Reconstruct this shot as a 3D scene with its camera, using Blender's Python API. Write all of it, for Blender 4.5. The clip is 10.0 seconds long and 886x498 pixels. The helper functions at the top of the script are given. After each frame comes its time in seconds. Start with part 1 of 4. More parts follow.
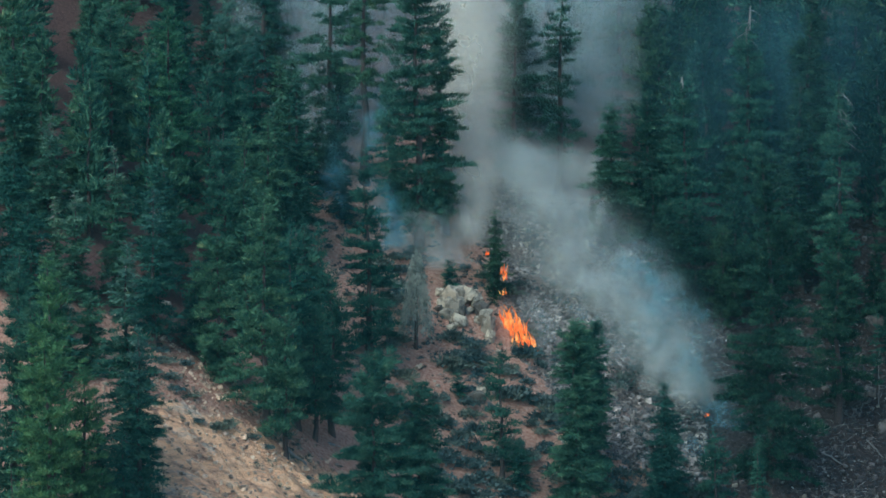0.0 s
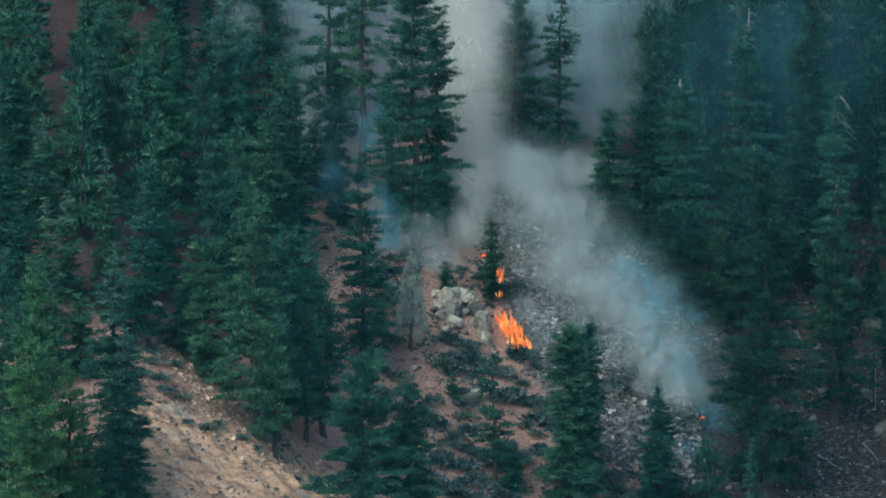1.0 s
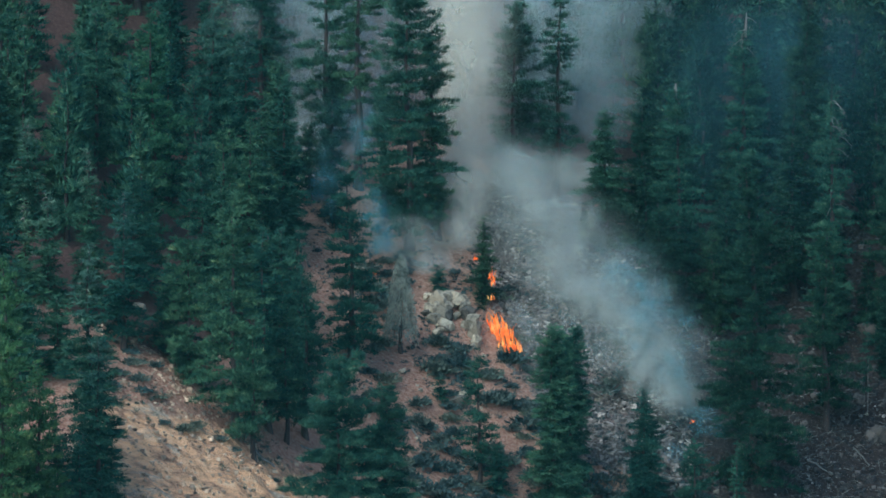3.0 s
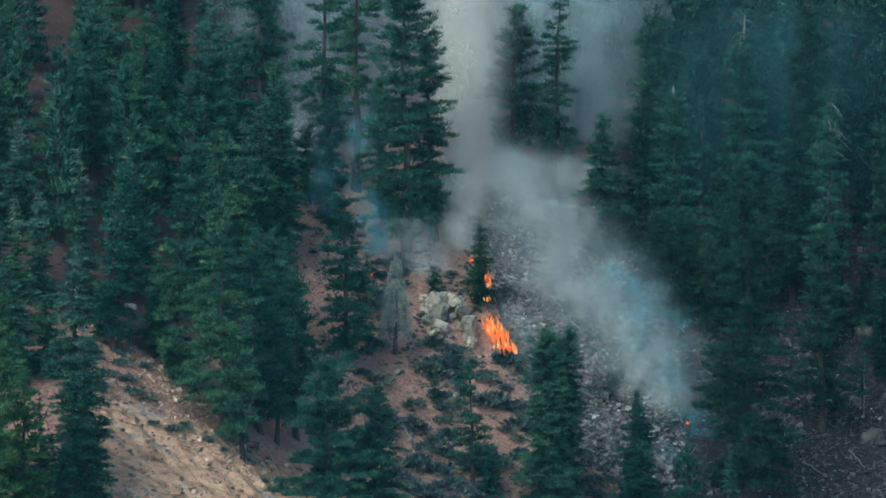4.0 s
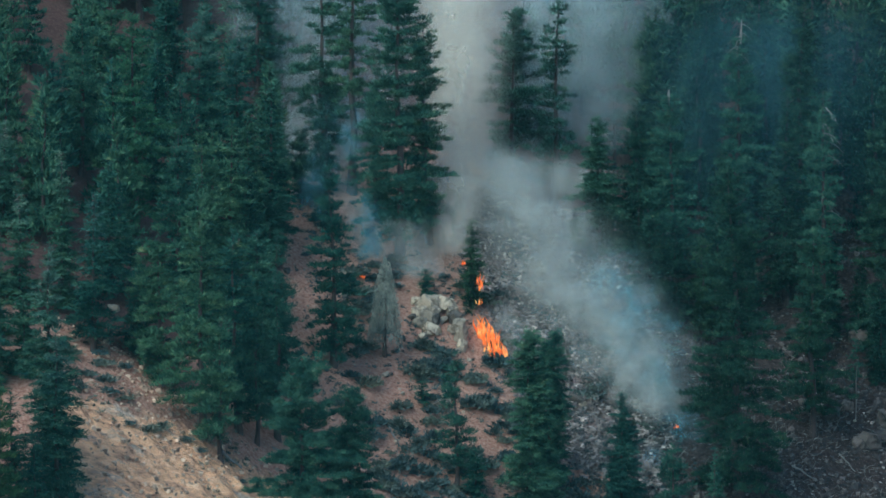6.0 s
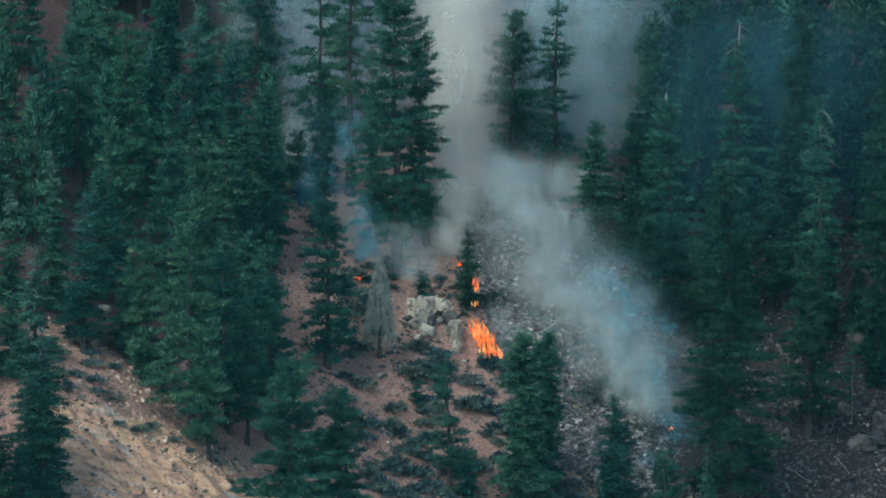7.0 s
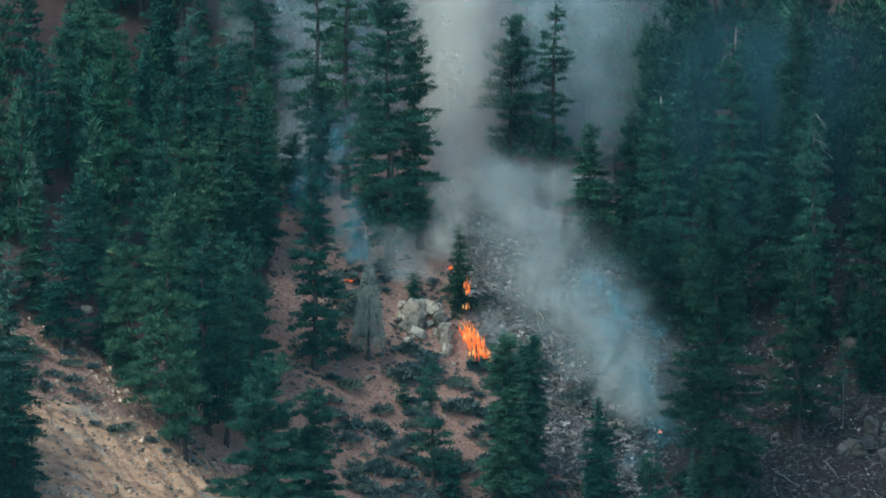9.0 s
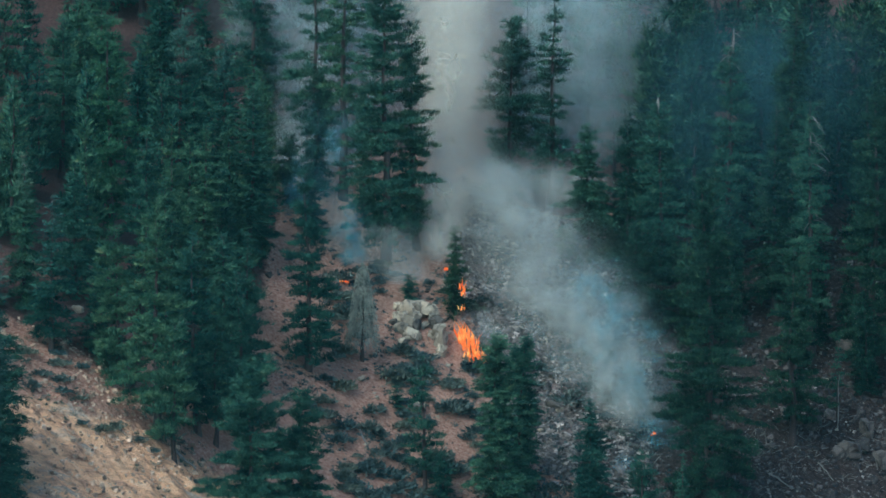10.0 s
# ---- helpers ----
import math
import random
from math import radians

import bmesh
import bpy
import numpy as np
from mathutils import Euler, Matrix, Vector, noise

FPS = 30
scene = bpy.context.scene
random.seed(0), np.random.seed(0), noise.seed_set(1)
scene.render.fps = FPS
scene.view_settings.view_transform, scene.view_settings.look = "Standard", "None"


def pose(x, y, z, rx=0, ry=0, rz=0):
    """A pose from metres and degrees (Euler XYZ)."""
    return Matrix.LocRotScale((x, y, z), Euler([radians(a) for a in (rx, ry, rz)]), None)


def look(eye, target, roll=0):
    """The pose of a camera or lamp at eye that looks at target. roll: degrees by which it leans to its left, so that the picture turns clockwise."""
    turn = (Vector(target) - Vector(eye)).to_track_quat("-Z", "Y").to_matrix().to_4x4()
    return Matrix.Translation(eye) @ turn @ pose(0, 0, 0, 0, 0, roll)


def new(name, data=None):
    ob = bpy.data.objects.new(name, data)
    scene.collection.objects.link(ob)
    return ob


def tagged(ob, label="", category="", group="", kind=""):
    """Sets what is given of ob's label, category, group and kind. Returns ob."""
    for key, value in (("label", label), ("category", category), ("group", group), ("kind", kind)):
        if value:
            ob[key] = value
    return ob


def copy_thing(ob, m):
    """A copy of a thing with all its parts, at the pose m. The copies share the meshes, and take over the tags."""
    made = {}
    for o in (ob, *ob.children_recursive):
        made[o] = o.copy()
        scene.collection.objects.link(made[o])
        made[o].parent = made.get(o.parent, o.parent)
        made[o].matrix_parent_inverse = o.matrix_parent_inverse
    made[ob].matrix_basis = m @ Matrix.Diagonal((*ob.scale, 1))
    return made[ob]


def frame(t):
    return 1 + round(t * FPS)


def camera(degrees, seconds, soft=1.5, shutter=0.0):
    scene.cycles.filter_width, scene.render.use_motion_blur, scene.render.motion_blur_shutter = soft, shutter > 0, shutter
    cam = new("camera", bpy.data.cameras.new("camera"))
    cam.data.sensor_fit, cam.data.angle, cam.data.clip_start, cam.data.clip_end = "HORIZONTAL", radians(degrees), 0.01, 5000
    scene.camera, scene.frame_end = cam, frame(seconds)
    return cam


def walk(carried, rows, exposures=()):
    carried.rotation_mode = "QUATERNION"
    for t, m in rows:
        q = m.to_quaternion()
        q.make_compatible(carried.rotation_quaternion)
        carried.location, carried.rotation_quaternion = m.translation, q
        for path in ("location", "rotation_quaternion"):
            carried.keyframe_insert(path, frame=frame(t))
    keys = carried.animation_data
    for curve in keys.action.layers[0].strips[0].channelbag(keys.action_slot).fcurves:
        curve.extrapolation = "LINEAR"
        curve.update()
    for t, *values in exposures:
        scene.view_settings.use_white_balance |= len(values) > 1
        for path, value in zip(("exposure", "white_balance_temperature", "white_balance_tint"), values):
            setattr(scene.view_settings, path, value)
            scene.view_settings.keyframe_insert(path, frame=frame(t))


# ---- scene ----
cam = camera(10.0, 10.0, soft=1.6)
# seconds, place, yaw, pitch, roll of the slow flight along the valley
ROWS = [
    (0, -28.15, 3.12, 93.14, -2.888, -6.241, -0.263),
    (0.5, -25.55, 2.86, 93.10, -2.621, -6.225, -0.217),
    (1, -22.89, 2.59, 93.04, -2.348, -6.208, -0.178),
    (1.5, -20.17, 2.29, 92.96, -2.070, -6.188, -0.144),
    (2, -17.41, 1.98, 92.86, -1.787, -6.165, -0.114),
    (2.5, -14.61, 1.66, 92.75, -1.499, -6.141, -0.089),
    (3, -11.76, 1.33, 92.62, -1.206, -6.116, -0.066),
    (3.5, -8.87, 1.00, 92.48, -0.910, -6.089, -0.047),
    (4, -5.95, 0.66, 92.33, -0.610, -6.060, -0.030),
    (4.5, -2.99, 0.33, 92.17, -0.306, -6.031, -0.015),
    (5, 0.00, 0.00, 92.00, 0.000, -6.000, -0.000),
    (5.5, 3.02, -0.32, 91.82, 0.309, -5.969, 0.014),
    (6, 6.06, -0.62, 91.64, 0.620, -5.937, 0.029),
    (6.5, 9.12, -0.91, 91.46, 0.933, -5.904, 0.044),
    (7, 12.21, -1.18, 91.27, 1.247, -5.872, 0.061),
    (7.5, 15.31, -1.43, 91.08, 1.563, -5.839, 0.080),
    (8, 18.42, -1.65, 90.89, 1.879, -5.807, 0.102),
    (8.5, 21.55, -1.84, 90.70, 2.196, -5.775, 0.126),
    (9, 24.68, -1.99, 90.52, 2.512, -5.744, 0.155),
    (9.5, 27.82, -2.11, 90.34, 2.829, -5.714, 0.188),
    (10, 30.95, -2.19, 90.16, 3.144, -5.685, 0.227),
]
SKY, SUN = 0.155, 1.9
EXPOSURES = [(0.0, 0.38, 4860, -9.0), (10.0, 0.38, 4860, -9.0)]
walk(cam, [(t, pose(x, y, z, 0, 0, yaw) @ pose(0, 0, 0, 90 + pitch, 0, 0) @ pose(0, 0, 0, 0, 0, roll))
           for t, x, y, z, yaw, pitch, roll in ROWS], EXPOSURES)

scene.cycles.transparent_max_bounces = 56

# ---- light: thin overcast of late afternoon, smoke in the air ----
world = bpy.data.worlds.new("overcast_sky")
scene.world = world
world.use_nodes = True
wt = world.node_tree
sky = wt.nodes.new("ShaderNodeTexSky")
sky.sky_type, sky.sun_disc = "NISHITA", False
sky.sun_elevation, sky.sun_rotation = radians(48), radians(218)
sky.air_density, sky.dust_density = 1.0, 2.0
wt.links.new(sky.outputs[0], wt.nodes["Background"].inputs[0])
wt.nodes["Background"].inputs[1].default_value = SKY
sun = new("sun", bpy.data.lights.new("sun", "SUN"))
sun.data.energy, sun.data.angle, sun.data.color = SUN, radians(35), (1.0, 0.93, 0.84)
sun.matrix_world = look((-55, -70, 105), (0, 0, 0))


# ---- materials ----
def nodes_of(name):
    m = bpy.data.materials.new(name)
    m.use_nodes = True
    nt = m.node_tree
    return m, nt, nt.nodes["Principled BSDF"]


def add(nt, kind, **values):
    n = nt.nodes.new(kind)
    for key, value in values.items():
        n.inputs[key.replace("_", " ")].default_value = value
    return n


def ramp(nt, source, stops):
    n = nt.nodes.new("ShaderNodeValToRGB")
    while len(n.color_ramp.elements) < len(stops):
        n.color_ramp.elements.new(0.5)
    for e, (at, c) in zip(n.color_ramp.elements, stops):
        e.position, e.color = at, (*c, 1) if len(c) == 3 else c
    nt.links.new(source, n.inputs[0])
    return n.outputs[0]


def mixed(nt, fac, a, b, mode="MIX"):
    n = nt.nodes.new("ShaderNodeMix")
    n.data_type, n.blend_type = "RGBA", mode
    for slot, value in ((0, fac), (6, a), (7, b)):
        if hasattr(value, "is_output"):
            nt.links.new(value, n.inputs[slot])
        elif slot == 0:
            n.inputs[0].default_value = value
        else:
            n.inputs[slot].default_value = (*value, 1)
    return n.outputs[2]


def calc(nt, op, a, b=0.0, clamp=False):
    n = nt.nodes.new("ShaderNodeMath")
    n.operation, n.use_clamp = op, clamp
    for slot, value in ((0, a), (1, b)):
        if hasattr(value, "is_output"):
            nt.links.new(value, n.inputs[slot])
        else:
            n.inputs[slot].default_value = value
    return n.outputs[0]


def coords(nt, which="Object", scale=(1, 1, 1)):
    c = nt.nodes.new("ShaderNodeTexCoord")
    mp = nt.nodes.new("ShaderNodeMapping")
    mp.inputs["Scale"].default_value = scale
    nt.links.new(c.outputs[which], mp.inputs[0])
    return mp.outputs[0]


def grain(nt, vec, scale, detail=4.0, rough=0.6):
    n = add(nt, "ShaderNodeTexNoise", Scale=scale, Detail=detail, Roughness=rough)
    nt.links.new(vec, n.inputs["Vector"])
    return n.outputs["Fac"]


def bumped(nt, bsdf, height, strength, distance):
    b = add(nt, "ShaderNodeBump", Strength=strength, Distance=distance)
    nt.links.new(height, b.inputs["Height"])
    nt.links.new(b.outputs[0], bsdf.inputs["Normal"])


def needles_material(name, dark, light, tip):
    m, nt, bsdf = nodes_of(name)
    info = nt.nodes.new("ShaderNodeObjectInfo")
    geo = nt.nodes.new("ShaderNodeNewGeometry")
    vec = coords(nt)
    clump = calc(nt, "ADD", grain(nt, vec, 0.9, 3, 0.6), calc(nt, "MULTIPLY", calc(nt, "SUBTRACT", geo.outputs["Random Per Island"], 0.5), 0.16))
    col = ramp(nt, clump, [(0.36, dark), (0.54, light), (0.64, light), (0.80, tip)])
    patch = ramp(nt, grain(nt, vec, 0.45, 3), [(0.33, (0.62, 0.66, 0.68)), (0.7, (1.28, 1.2, 1.08))])
    col = mixed(nt, 1.0, col, patch, "MULTIPLY")
    own = ramp(nt, info.outputs["Random"], [(0.0, (0.62, 0.76, 0.86)), (0.5, (0.98, 1.0, 1.02)), (1.0, (1.38, 1.22, 1.0))])
    col = mixed(nt, 1.0, col, own, "MULTIPLY")
    nt.links.new(col, bsdf.inputs["Base Color"])
    bsdf.inputs["Roughness"].default_value = 0.8
    bsdf.inputs["Specular IOR Level"].default_value = 0.12
    return m


def bark_material(name, a, b, scale=2.0):
    m, nt, bsdf = nodes_of(name)
    vec = coords(nt, scale=(1, 1, 0.25))
    n = grain(nt, vec, scale, 5)
    nt.links.new(ramp(nt, n, [(0.3, a), (0.7, b)]), bsdf.inputs["Base Color"])
    bsdf.inputs["Roughness"].default_value = 0.9
    bumped(nt, bsdf, n, 0.7, 0.1)
    return m


def stone_material(name, dark, light, stain):
    m, nt, bsdf = nodes_of(name)
    info = nt.nodes.new("ShaderNodeObjectInfo")
    geo = nt.nodes.new("ShaderNodeNewGeometry")
    vec = coords(nt)
    n = grain(nt, vec, 1.6, 8, 0.7)
    col = ramp(nt, n, [(0.36, dark), (0.52, light), (0.72, tuple(min(1.0, 1.35 * c) for c in light))])
    col = mixed(nt, ramp(nt, grain(nt, vec, 0.5, 4), [(0.5, (0, 0, 0)), (0.7, (0.8, 0.8, 0.8))]), col, stain)
    shade = ramp(nt, geo.outputs["Random Per Island"], [(0.0, (0.32, 0.32, 0.34)), (0.6, (0.95, 0.95, 0.95)), (0.9, (1.5, 1.45, 1.4)), (1.0, (2.3, 2.2, 2.1))])
    col = mixed(nt, 1.0, col, shade, "MULTIPLY")
    own = ramp(nt, info.outputs["Random"], [(0.0, (0.7, 0.7, 0.7)), (1.0, (1.15, 1.12, 1.08))])
    nt.links.new(mixed(nt, 1.0, col, own, "MULTIPLY"), bsdf.inputs["Base Color"])
    bsdf.inputs["Roughness"].default_value = 0.9
    bumped(nt, bsdf, n, 0.8, 0.15)
    return m


def soil_material():
    """Red-brown dirt; attributes name the stretches of bank, talus and needle litter."""
    m, nt, bsdf = nodes_of("hillside_soil")
    vec = coords(nt)
    fine, wide = grain(nt, vec, 2.8, 8, 0.76), grain(nt, vec, 0.16, 5)
    slanted = coords(nt, scale=(0.32, 1.1, 1.1))
    slanted.node.inputs["Rotation"].default_value = (0, 0, radians(37))
    streak = grain(nt, slanted, 0.8, 8, 0.75)
    dirt = ramp(nt, fine, [(0.3, (0.13, 0.062, 0.043)), (0.48, (0.45, 0.225, 0.142)), (0.7, (0.72, 0.45, 0.31))])
    dirt = mixed(nt, ramp(nt, wide, [(0.4, (0, 0, 0)), (0.65, (0.45, 0.45, 0.45))]), dirt, (0.20, 0.135, 0.098))
    bank = ramp(nt, streak, [(0.34, (0.17, 0.095, 0.062)), (0.43, (0.54, 0.30, 0.175)), (0.53, (0.85, 0.47, 0.245)), (0.7, (0.95, 0.65, 0.39))])
    shale = ramp(nt, fine, [(0.34, (0.13, 0.118, 0.10)), (0.5, (0.38, 0.34, 0.275)), (0.68, (0.70, 0.61, 0.47))])
    bank = mixed(nt, ramp(nt, grain(nt, slanted, 0.30, 6, 0.65), [(0.55, (0, 0, 0)), (0.63, (0.75, 0.75, 0.75))]), bank, shale)
    talus = ramp(nt, fine, [(0.35, (0.030, 0.025, 0.021)), (0.5, (0.12, 0.098, 0.077)), (0.66, (0.40, 0.34, 0.285))])
    talus = mixed(nt, ramp(nt, wide, [(0.45, (0, 0, 0)), (0.62, (0.8, 0.8, 0.8))]), talus, (0.25, 0.17, 0.14))
    litter = ramp(nt, fine, [(0.3, (0.055, 0.032, 0.025)), (0.7, (0.17, 0.092, 0.070))])
    # burnt soil, its colour also darkened for the shade on the right
    char_and_shade = ramp(nt, fine, [(0.35, (0.018, 0.013, 0.011)), (0.55, (0.060, 0.042, 0.034)), (0.75, (0.19, 0.135, 0.105))])
    col = dirt
    for zone, look_of in (("talus", talus), ("bank", bank), ("char_and_shade", char_and_shade), ("litter", litter)):
        at = nt.nodes.new("ShaderNodeAttribute")
        at.attribute_name = zone
        edge = calc(nt, "ADD", at.outputs["Fac"], calc(nt, "MULTIPLY", calc(nt, "SUBTRACT", grain(nt, vec, 0.5, 5), 0.5), 1.2))
        col = mixed(nt, ramp(nt, edge, [(0.4, (0, 0, 0)), (0.6, (1, 1, 1))]), col, look_of)
    nt.links.new(col, bsdf.inputs["Base Color"])
    bsdf.inputs["Roughness"].default_value = 0.95
    bsdf.inputs["Specular IOR Level"].default_value = 0.2
    bumped(nt, bsdf, calc(nt, "ADD", fine, streak), 1.0, 0.45)
    return m


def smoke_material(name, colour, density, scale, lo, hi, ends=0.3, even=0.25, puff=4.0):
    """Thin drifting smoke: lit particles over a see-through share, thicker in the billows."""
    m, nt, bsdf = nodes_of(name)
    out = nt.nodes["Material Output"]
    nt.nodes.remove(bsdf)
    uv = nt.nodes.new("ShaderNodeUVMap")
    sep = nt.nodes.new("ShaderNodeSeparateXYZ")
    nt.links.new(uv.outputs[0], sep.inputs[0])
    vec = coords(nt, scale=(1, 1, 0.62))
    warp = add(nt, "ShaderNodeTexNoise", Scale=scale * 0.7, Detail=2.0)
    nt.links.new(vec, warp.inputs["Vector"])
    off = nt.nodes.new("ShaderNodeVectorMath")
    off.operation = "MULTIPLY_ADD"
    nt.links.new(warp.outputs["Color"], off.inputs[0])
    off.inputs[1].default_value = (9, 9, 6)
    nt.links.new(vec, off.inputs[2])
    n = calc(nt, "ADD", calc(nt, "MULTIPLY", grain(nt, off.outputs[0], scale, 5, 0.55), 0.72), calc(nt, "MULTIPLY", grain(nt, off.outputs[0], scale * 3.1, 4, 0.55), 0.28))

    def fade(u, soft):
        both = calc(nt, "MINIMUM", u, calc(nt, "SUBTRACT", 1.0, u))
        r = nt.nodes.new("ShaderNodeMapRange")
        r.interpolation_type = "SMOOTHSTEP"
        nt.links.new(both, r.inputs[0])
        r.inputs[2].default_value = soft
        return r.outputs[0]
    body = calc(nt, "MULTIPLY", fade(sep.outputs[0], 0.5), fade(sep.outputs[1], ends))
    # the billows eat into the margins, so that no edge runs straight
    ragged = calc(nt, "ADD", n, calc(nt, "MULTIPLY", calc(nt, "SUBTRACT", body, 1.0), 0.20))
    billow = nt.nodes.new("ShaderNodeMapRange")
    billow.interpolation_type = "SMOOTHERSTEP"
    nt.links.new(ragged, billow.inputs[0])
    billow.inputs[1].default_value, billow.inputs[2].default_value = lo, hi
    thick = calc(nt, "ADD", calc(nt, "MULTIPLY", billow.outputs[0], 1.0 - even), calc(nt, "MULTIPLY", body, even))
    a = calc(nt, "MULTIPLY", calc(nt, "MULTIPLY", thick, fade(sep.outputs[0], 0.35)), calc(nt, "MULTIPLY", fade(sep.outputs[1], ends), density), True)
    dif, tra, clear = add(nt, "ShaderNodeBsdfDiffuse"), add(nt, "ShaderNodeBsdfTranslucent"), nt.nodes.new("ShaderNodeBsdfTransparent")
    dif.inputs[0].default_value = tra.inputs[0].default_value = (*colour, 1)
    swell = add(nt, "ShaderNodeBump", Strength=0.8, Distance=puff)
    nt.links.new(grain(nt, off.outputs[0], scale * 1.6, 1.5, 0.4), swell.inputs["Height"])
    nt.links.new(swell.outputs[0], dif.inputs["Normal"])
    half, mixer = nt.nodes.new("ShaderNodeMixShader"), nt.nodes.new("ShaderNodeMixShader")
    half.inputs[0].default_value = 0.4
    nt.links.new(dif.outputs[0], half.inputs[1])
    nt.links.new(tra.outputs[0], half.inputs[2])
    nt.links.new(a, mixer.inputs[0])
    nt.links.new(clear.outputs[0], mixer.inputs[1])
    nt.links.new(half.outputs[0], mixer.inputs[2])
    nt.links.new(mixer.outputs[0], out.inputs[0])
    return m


def flame_material():
    m, nt, bsdf = nodes_of("flame")
    out = nt.nodes["Material Output"]
    nt.nodes.remove(bsdf)
    geo = nt.nodes.new("ShaderNodeNewGeometry")
    vec = coords(nt, scale=(1, 1, 0.5))
    n = grain(nt, vec, 1.3, 4)
    hot = calc(nt, "ADD", n, calc(nt, "MULTIPLY", calc(nt, "SUBTRACT", geo.outputs["Random Per Island"], 0.5), 0.35))
    em = nt.nodes.new("ShaderNodeEmission")
    nt.links.new(ramp(nt, hot, [(0.28, (0.30, 0.022, 0.006)), (0.46, (0.88, 0.11, 0.018)), (0.6, (1.0, 0.25, 0.045)), (0.76, (1.0, 0.55, 0.17))]), em.inputs[0])
    em.inputs[1].default_value = 1.05
    clear, mixer = nt.nodes.new("ShaderNodeBsdfTransparent"), nt.nodes.new("ShaderNodeMixShader")
    nt.links.new(ramp(nt, grain(nt, vec, 3.4, 5), [(0.34, (0.0, 0.0, 0.0)), (0.52, (0.95, 0.95, 0.95))]), mixer.inputs[0])
    nt.links.new(clear.outputs[0], mixer.inputs[1])
    nt.links.new(em.outputs[0], mixer.inputs[2])
    nt.links.new(mixer.outputs[0], out.inputs[0])
    return m


NEEDLES = {
    "": needles_material("dark_needles", (0.017, 0.054, 0.040), (0.058, 0.120, 0.074), (0.172, 0.206, 0.108)),
    "bright": needles_material("fresh_needles", (0.018, 0.058, 0.034), (0.068, 0.142, 0.068), (0.190, 0.225, 0.098)),
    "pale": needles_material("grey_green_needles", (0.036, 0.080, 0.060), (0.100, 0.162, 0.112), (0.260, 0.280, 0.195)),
    # darker needle copy, with the shade of dim stands put into its colour
    "deep": needles_material("shaded_needles", (0.007, 0.024, 0.018), (0.033, 0.070, 0.041), (0.115, 0.142, 0.064)),
    "tiers": needles_material("young_fir_needles", (0.012, 0.042, 0.034), (0.038, 0.090, 0.064), (0.110, 0.150, 0.095)),
    "scorched": needles_material("scorched_needles", (0.100, 0.125, 0.125), (0.240, 0.278, 0.272), (0.380, 0.400, 0.385)),
}
BARK = bark_material("pine_bark", (0.020, 0.014, 0.011), (0.075, 0.052, 0.041))
DEAD_WOOD = bark_material("bleached_dead_wood", (0.11, 0.092, 0.075), (0.27, 0.23, 0.19))
ROCK = stone_material("weathered_granite", (0.060, 0.048, 0.036), (0.27, 0.228, 0.162), (0.15, 0.112, 0.076))
# burnt stone; its dark colour also stands in for shade on the right
CHARRED_SHADED_ROCK = stone_material("charred_shaded_rock", (0.015, 0.013, 0.012), (0.085, 0.07, 0.06), (0.04, 0.028, 0.022))
BURNT_ROCK = stone_material("ash_grey_rock", (0.035, 0.029, 0.025), (0.31, 0.262, 0.22), (0.125, 0.086, 0.06))
# darker stone for the large boulders beyond x 30
DARK_BOULDER_ROCK = stone_material("dark_boulder_rock", (0.025, 0.021, 0.018), (0.105, 0.088, 0.072), (0.06, 0.045, 0.036))
TAN_ROCK = stone_material("tan_bank_stone", (0.26, 0.17, 0.11), (0.50, 0.36, 0.24), (0.30, 0.20, 0.13))
SOIL = soil_material()
LEAVES = needles_material("shrub_leaves", (0.050, 0.064, 0.056), (0.118, 0.144, 0.124), (0.22, 0.24, 0.205))
FLAME = flame_material()


# ---- ground ----
def value_noise(x, y, seed):
    """Smooth noise from 0 to 1 over a lattice of one metre."""
    xi, yi = np.floor(x).astype(np.int64), np.floor(y).astype(np.int64)
    fx, fy = x - xi, y - yi
    fx, fy = fx * fx * (3 - 2 * fx), fy * fy * (3 - 2 * fy)

    def corner(i, j):
        h = (i * 374761393 + j * 668265263 + seed * 974711) & 0xFFFFFFFF
        h = ((h ^ (h >> 13)) * 1274126177) & 0xFFFFFFFF
        return ((h ^ (h >> 16)) & 0xFFFF) / 65535.0
    a, b, c, d = corner(xi, yi), corner(xi + 1, yi), corner(xi, yi + 1), corner(xi + 1, yi + 1)
    return (a * (1 - fx) + b * fx) * (1 - fy) + (c * (1 - fx) + d * fx) * fy


def fractal(x, y, seed, octaves=4):
    return sum(value_noise(x * 2.0 ** k, y * 2.0 ** k, seed + k) * 0.5 ** k for k in range(octaves)) / 2


# soft swells on the tilted hillside: rows from the valley upwards
SWELLS = (
    (440, (10.12, 11.97, 0.13, -3.71, -3.1)),
    (470, (6.44, 5.94, -4.76, 5.98, 0.39)),
    (500, (15.48, -0.87, -7.68, 6.8, -7.83)),
    (530, (-0.34, -2.0, 3.25, 1.21, -2.24)),
    (560, (0.3, 0.86, -1.75, -4.46, 3.85)),
)


def smooth_ground(x, y):
    x, y = np.asarray(x, float), np.asarray(y, float)
    z = 30 + 0.52 * (np.clip(y, 340, 900) - 518) - 0.22 * np.clip(x, -140, 140)
    for cy, row in SWELLS:
        for cx, high in zip((-45, -22, 0, 22, 45), row):
            z = z + high * np.exp(-((x - cx) ** 2 + (y - cy) ** 2) / (2 * 24.0 ** 2))
    # two hollows behind the brow, where the smoke gathers
    for cx, cy, deep in ((-13, 555, 9.0), (13, 561, 8.0)):
        z = z - deep * np.exp(-((x - cx) ** 2 + (y - cy) ** 2) / (2 * 8.0 ** 2))
    return z


